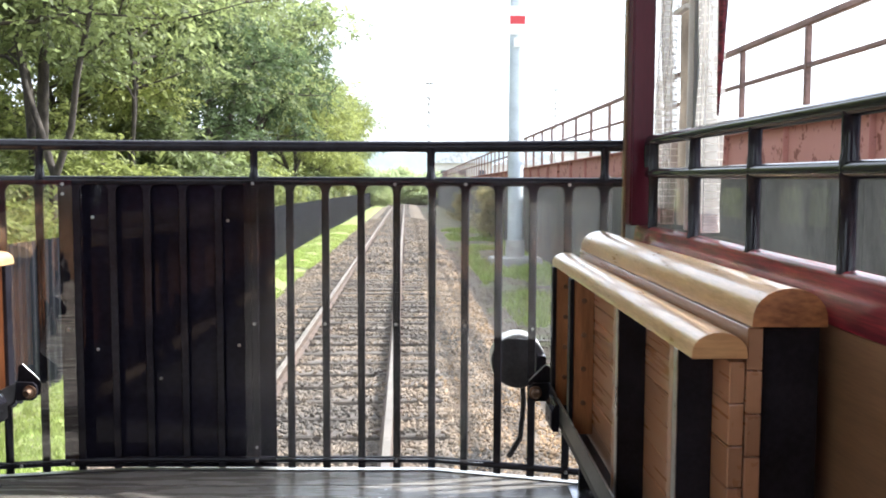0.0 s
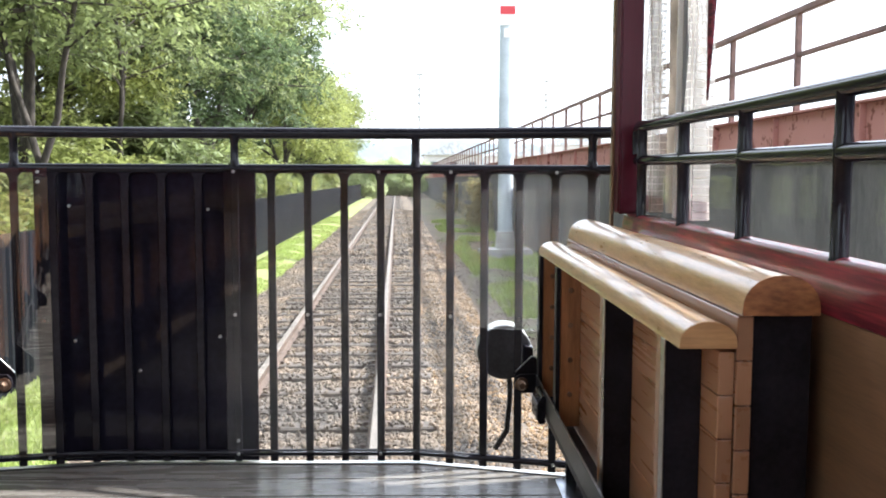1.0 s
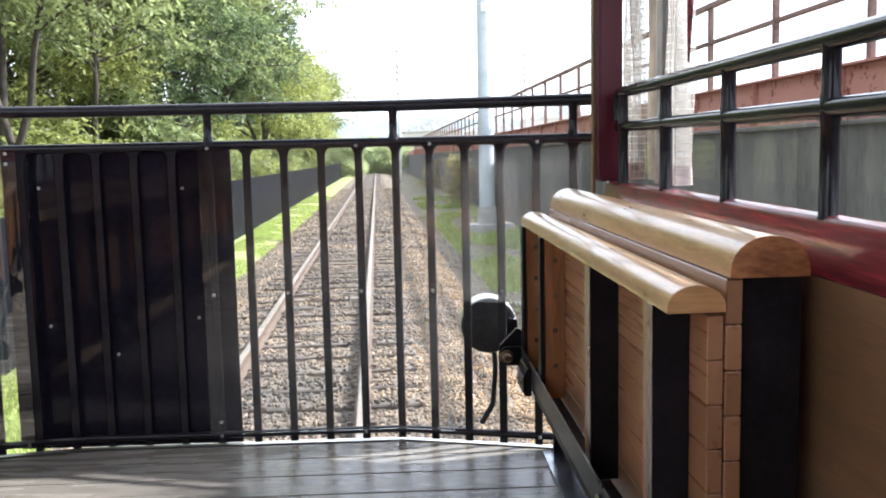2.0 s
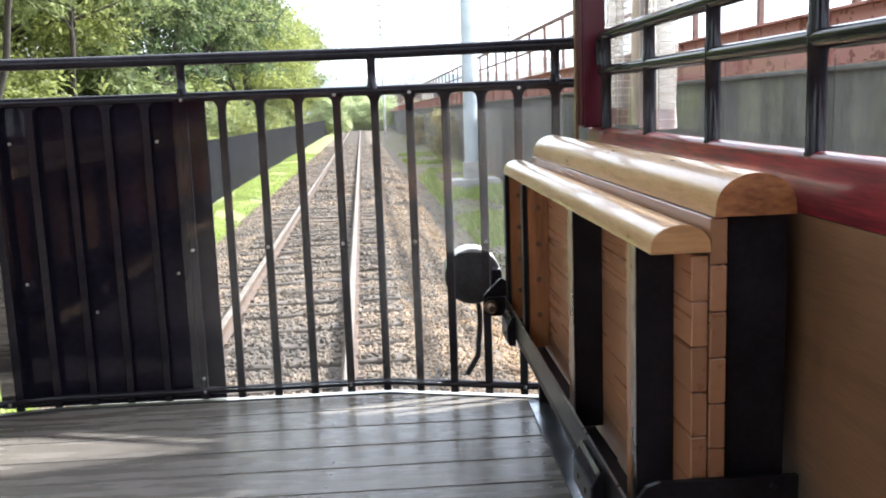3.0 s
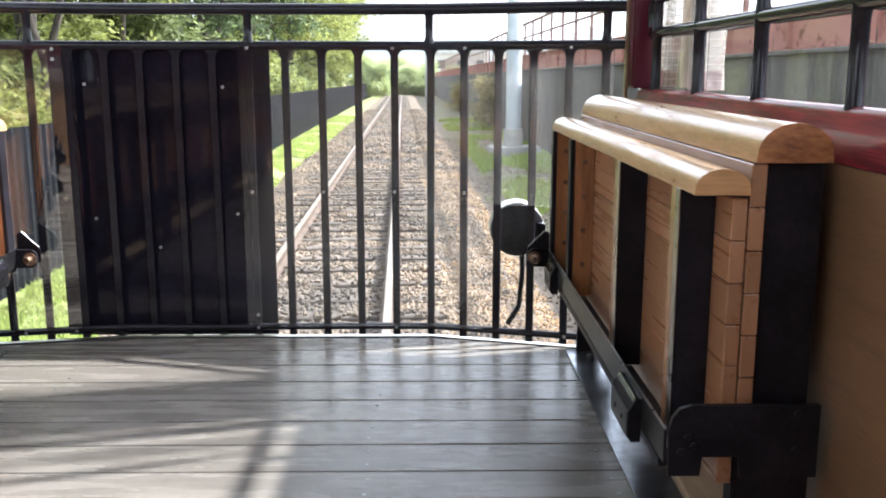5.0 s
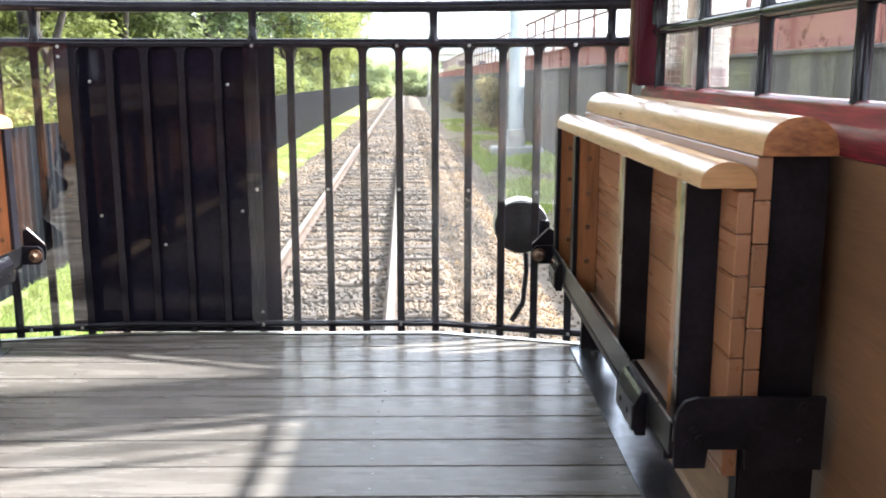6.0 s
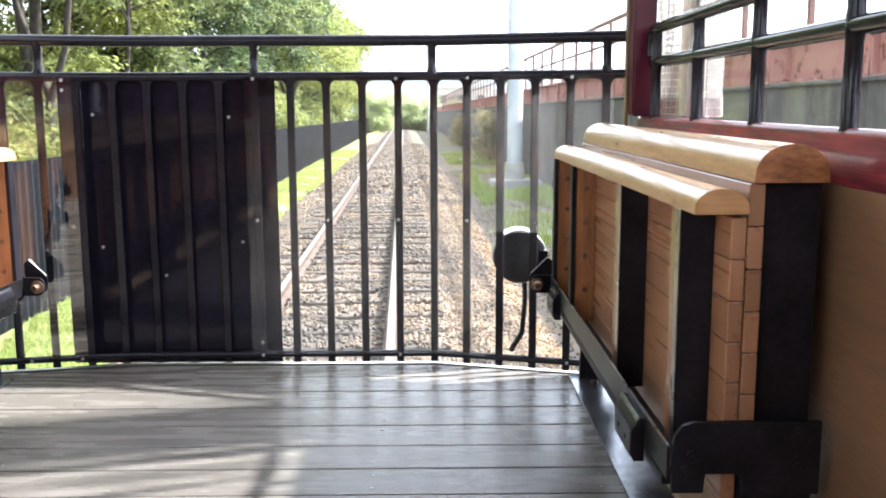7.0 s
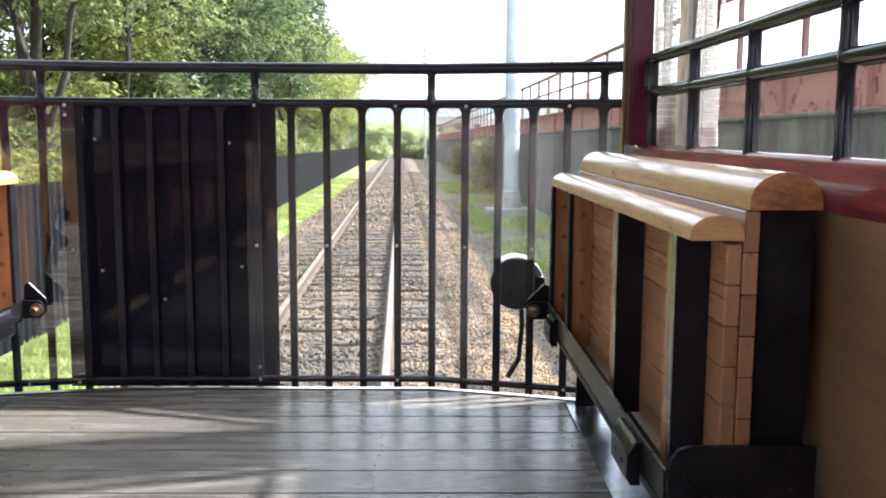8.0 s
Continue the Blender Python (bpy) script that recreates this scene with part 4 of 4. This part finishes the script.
def tree(height, spread, seed, mat, leaf=0.15, per=46, leaves=7, low=0.36, thick=0.15, forks=2):
    """Forked trunk, rising limbs, twigs, and sprays of leaves round the twig ends."""
    rnd = random.Random(seed)
    t = thing("tree")
    stem_h = height * (0.22 if forks > 1 else 0.7)
    base = [Vector((0, 0, -0.1)), Vector((rnd.uniform(-0.08, 0.08), rnd.uniform(-0.08, 0.08), stem_h * 0.5)), Vector((rnd.uniform(-0.15, 0.15), rnd.uniform(-0.15, 0.15), stem_h))]
    trunk = sweep(base, [thick * 1.3, thick * 1.05, thick], 10)
    stems = []
    for k in range(forks):
        ang = 6.28 * k / forks + rnd.uniform(-0.6, 0.6)
        p, line = base[-1].copy(), []
        lean = Vector((math.cos(ang), math.sin(ang), 0)) * rnd.uniform(0.16, 0.34) * (forks > 1)
        for q in range(8):
            line.append(p.copy())
            step = (height * 0.93 - stem_h) / 8
            p = p + Vector((lean.x * step + rnd.uniform(-0.13, 0.13), lean.y * step + rnd.uniform(-0.13, 0.13), step * rnd.uniform(0.85, 1.1)))
        line.append(p.copy())
        stems.append(line)
        sweep(line, [thick * (0.82 - 0.088 * q) for q in range(9)], 8, trunk)
    part("trunk", trunk, BARK, t, smooth=60)
    bm, clumps = bmesh.new(), []
    count = int(12 + height * 1.5)
    for i in range(count):
        f = max(0.02, (low - stem_h / height) / (1 - stem_h / height)) if height > 4 else 0.05
        f = f + (0.97 - f) * (i + rnd.random()) / count
        line0 = stems[i % forks]
        q = f * 8
        a = line0[min(8, int(q))].lerp(line0[min(8, int(q) + 1)], q - int(q))
        ang = i * 2.399 + rnd.uniform(-0.5, 0.5)
        reach = spread * (0.45 + 0.65 * math.sin(math.pi * (0.2 + 0.75 * f))) * rnd.uniform(0.6, 1.15)
        rise = reach * rnd.uniform(0.2, 0.7)
        line = [a]
        for k in range(1, 6):
            u = k / 5
            line.append(a + Vector((math.cos(ang) * reach * u + rnd.uniform(-0.12, 0.12), math.sin(ang) * reach * u + rnd.uniform(-0.12, 0.12), rise * u ** 0.8 - 0.12 * reach * u * u + rnd.uniform(-0.07, 0.07))))
        r0 = thick * 0.40 * (1 - 0.55 * f)
        sweep(line, [r0 * (1 - 0.16 * k) for k in range(6)], 6, bm)
        for k in (2, 3, 4, 5):
            for _ in range(2 if k > 2 else 1):
                tip = line[k] + Vector((rnd.uniform(-0.6, 0.6), rnd.uniform(-0.6, 0.6), rnd.uniform(-0.35, 0.5))) * (spread / 3)
                sweep([line[k], line[k].lerp(tip, 0.5) + Vector((0, 0, 0.06)), tip], [r0 * 0.4, r0 * 0.28, r0 * 0.12], 5, bm)
                clumps.append((tuple(tip), rnd.uniform(0.40, 0.80) * spread / 3))
    part("limb", bm, BARK, t, smooth=60)
    v, f = leaf_cloud(clumps, per, leaves, leaf, seed)
    part("crown", points_mesh("crown", v, f, mat), None, t)
    return t


kinds = [
    (tree(10.5, 3.4, 11, LEAF, 0.165, 28, low=0.46, thick=0.17, forks=2), "broad green deciduous tree with a dark forked trunk"),
    (tree(8.0, 2.9, 12, LEAFY, 0.15, 50, forks=3), "yellow-green deciduous tree turning with autumn"),
    (tree(9.0, 3.0, 13, LEAFD, 0.165, 52, forks=2), "dense dark green broadleaf tree"),
    (tree(2.6, 1.3, 14, LEAFY, 0.135, 165, 7, 0.08, 0.04, 3), "yellow-green bush behind the fence"),
    (tree(2.4, 1.3, 15, LEAF, 0.135, 165, 7, 0.08, 0.04, 3), "green leafy bush behind the fence"),
    (tree(2.5, 0.55, 16, LEAFB, 0.085, 600, 7, 0.1, 0.03, 3), "brownish climbing shrub against the retaining wall"),
    (tree(3.0, 1.6, 17, LEAFH, 0.15, 170, 7, 0.08, 0.04, 3), "green bush far along the line, paled with painted haze"),
    (tree(10.5, 3.0, 21, LEAF, 0.15, 17, low=0.44, thick=0.085, forks=2), "tall park tree with a bare forked trunk and high crown"),
]
spots = [  # kind, x, y, turn, size
    (7, -6.5, 17.2, 0, 1.0), (7, -6.6, 22.6, 130, 0.95), (7, -7.5, 27.5, 250, 1.05), (7, -9.5, 18.5, 70, 1.0),
    (0, -8.0, 14.5, 20, 0.95), (0, -7.6, 19.5, 140, 1.0), (1, -9.0, 25.0, 10, 1.0), (2, -7.2, 29.5, 200, 1.0),
    (0, -7.0, 35.0, 250, 1.05), (0, -10.5, 31.0, 60, 1.2), (2, -6.8, 43.0, 110, 1.1), (1, -6.3, 51.0, 45, 1.1), (1, -6.0, 60.0, 300, 1.0), (1, -6.2, 70.0, 120, 1.05), (0, -6.4, 83.0, 220, 1.0), (1, -6.8, 100.0, 20, 0.85), (0, -9.5, 50.0, 30, 1.3),
    # entries with y under 8 are out of view, added to shade the carriage
    (0, -7.8, 76.0, 70, 1.1), (0, -13.5, 13.0, 190, 1.05), (0, -9.5, 7.5, 100, 1.05), (2, -13.0, 1.5, 30, 1.15), (0, -8.6, -4.5, 310, 1.05), (4, -6.4, 3.0, 20, 1.5), (3, -6.2, -2.0, 200, 1.5), (2, -8.5, 92.0, 15, 1.1), (1, -7.0, 118.0, 0, 0.9),
    (3, -6.0, 15.0, 0, 0.9), (4, -6.0, 18.0, 40, 0.9), (3, -5.8, 22.0, 80, 1.0), (4, -5.7, 26.0, 130, 1.0), (3, -5.6, 30.0, 200, 0.95), (4, -5.6, 34.0, 260, 1.1), (3, -5.5, 39.0, 310, 1.1),
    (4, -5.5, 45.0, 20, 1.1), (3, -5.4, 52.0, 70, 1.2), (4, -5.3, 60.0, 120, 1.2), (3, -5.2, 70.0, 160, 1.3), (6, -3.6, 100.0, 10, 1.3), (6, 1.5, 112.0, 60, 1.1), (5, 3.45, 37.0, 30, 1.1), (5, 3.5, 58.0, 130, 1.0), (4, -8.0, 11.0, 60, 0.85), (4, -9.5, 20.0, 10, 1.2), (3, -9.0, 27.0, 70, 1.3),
    (4, -10.0, 15.0, 50, 1.3), (3, -13.0, 18.0, 90, 1.6), (4, -16.0, 16.0, 130, 1.7), (3, -12.0, 23.0, 170, 1.7), (4, -14.0, 30.0, 210, 2.0), (3, -11.0, 36.0, 250, 1.8), (4, -19.0, 22.0, 290, 2.2),
    (3, -9.0, 41.0, 330, 1.7), (4, -12.0, 52.0, 10, 2.0), (3, -9.0, 62.0, 50, 1.8), (4, -18.0, 36.0, 90, 2.4), (6, -1.0, 128.0, 130, 1.6), (6, -4.0, 118.0, 30, 1.5), (6, 3.5, 140.0, 210, 1.5), (6, 8.0, 138.0, 20, 1.3),
]
spots += [(3 + k % 2, -6.3 + 0.5 * math.sin(k * 2.1), 21.0 + 4.2 * k, 77 * k % 360, 1.25 + 0.3 * math.sin(k * 1.7)) for k in range(15)]
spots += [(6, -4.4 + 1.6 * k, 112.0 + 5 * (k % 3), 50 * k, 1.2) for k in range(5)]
used = set()
for k, x, y, turn, size in spots:
    src, label = kinds[k]
    size *= 1.05 if k == 6 else 1.0
    x -= 0.8 if k in (3, 4) and -6.9 < x < -5.0 else 0.0
    m = OUT @ pose(x, y, GZ - (0.55 if k == 5 else 0.6 if k == 6 else 0.02), 0, 0, turn) @ Matrix.Scale(size, 4)
    if k in used:
        ob = copy_thing(src, m)
        ob.matrix_world = m
    else:
        ob = src
        ob.matrix_world = m
        used.add(k)
    tagged(ob, label, "bush" if 2 < k < 7 else "tree", "bushes behind the fence" if 2 < k < 7 else "park trees")


# distance
def house(x, y, w, d, h, label):
    b = thing("house", pose(x, y, GZ), label, "house", "distant houses")
    part("wall", box(-w / 2, w / 2, -d / 2, d / 2, 0, h), HOUSE, b)
    rf = [(-w / 2 - 0.4, h), (w / 2 + 0.4, h), (0, h + w * 0.24)]
    part("roof", prism(rf, -d / 2 - 0.4, d / 2 + 0.4), ROOFTILE, b, "grey tiled roof, paled for distance haze")
    for i in range(3):
        for j in range(max(1, int(h / 2.9))):
            wx = -w / 2 + w * (i + 0.5) / 3
            part("window", box(wx - 0.6, wx + 0.6, -d / 2 - 0.06, -d / 2 - 0.004, 0.9 + 2.8 * j, 2.1 + 2.8 * j), WINDOW, b)
    return outside(b)


house(9, 150, 9, 10, 6, "distant pale house with a grey roof")
house(21, 165, 10, 9, 6.2, "distant pale house with a grey roof")
house(34, 175, 12, 10, 8.6, "distant taller pale house with a grey roof")
hx = [-900 + 45 * k for k in range(41)]
hv = [(x, 1900, -60) for x in hx] + [(x, 1900, 70 + 38 * noise.noise(Vector((x * 0.004, 0, 5))) + 14 * noise.noise(Vector((x * 0.02, 1, 5)))) for x in hx]
outside(tagged(part("hills", points_mesh("hills", hv, [(i, i + 1, i + 42, i + 41) for i in range(40)], HILL), None), "distant hills with haze painted in as pale blue", "hills", kind="structure"))
for x, y, h, r in ((1.9, 75, 10.4, 0.10), (13.0, 80, 10.5, 0.09)):
    u = thing("utility_pole", pose(x, y, 0), "slender pale distant lamp pole", "pole", "utility poles")
    part("shaft", sweep([(0, 0, GZ), (0, 0, h - 2)], [r, r * 0.6], 10), PALECONC, u, smooth=40)
    part("lamp_head", box(-0.35, 0.35, -0.08, 0.08, h - 2.0, h - 1.86, 0.03), PALECONC, u)
    for z in (3.0, 3.5, 4.1, 5.2):
        part("collar", sweep([(0, 0, h - z - 0.2), (0, 0, h - z)], r * 1.9, 10), PALECONC, u)
    outside(u)
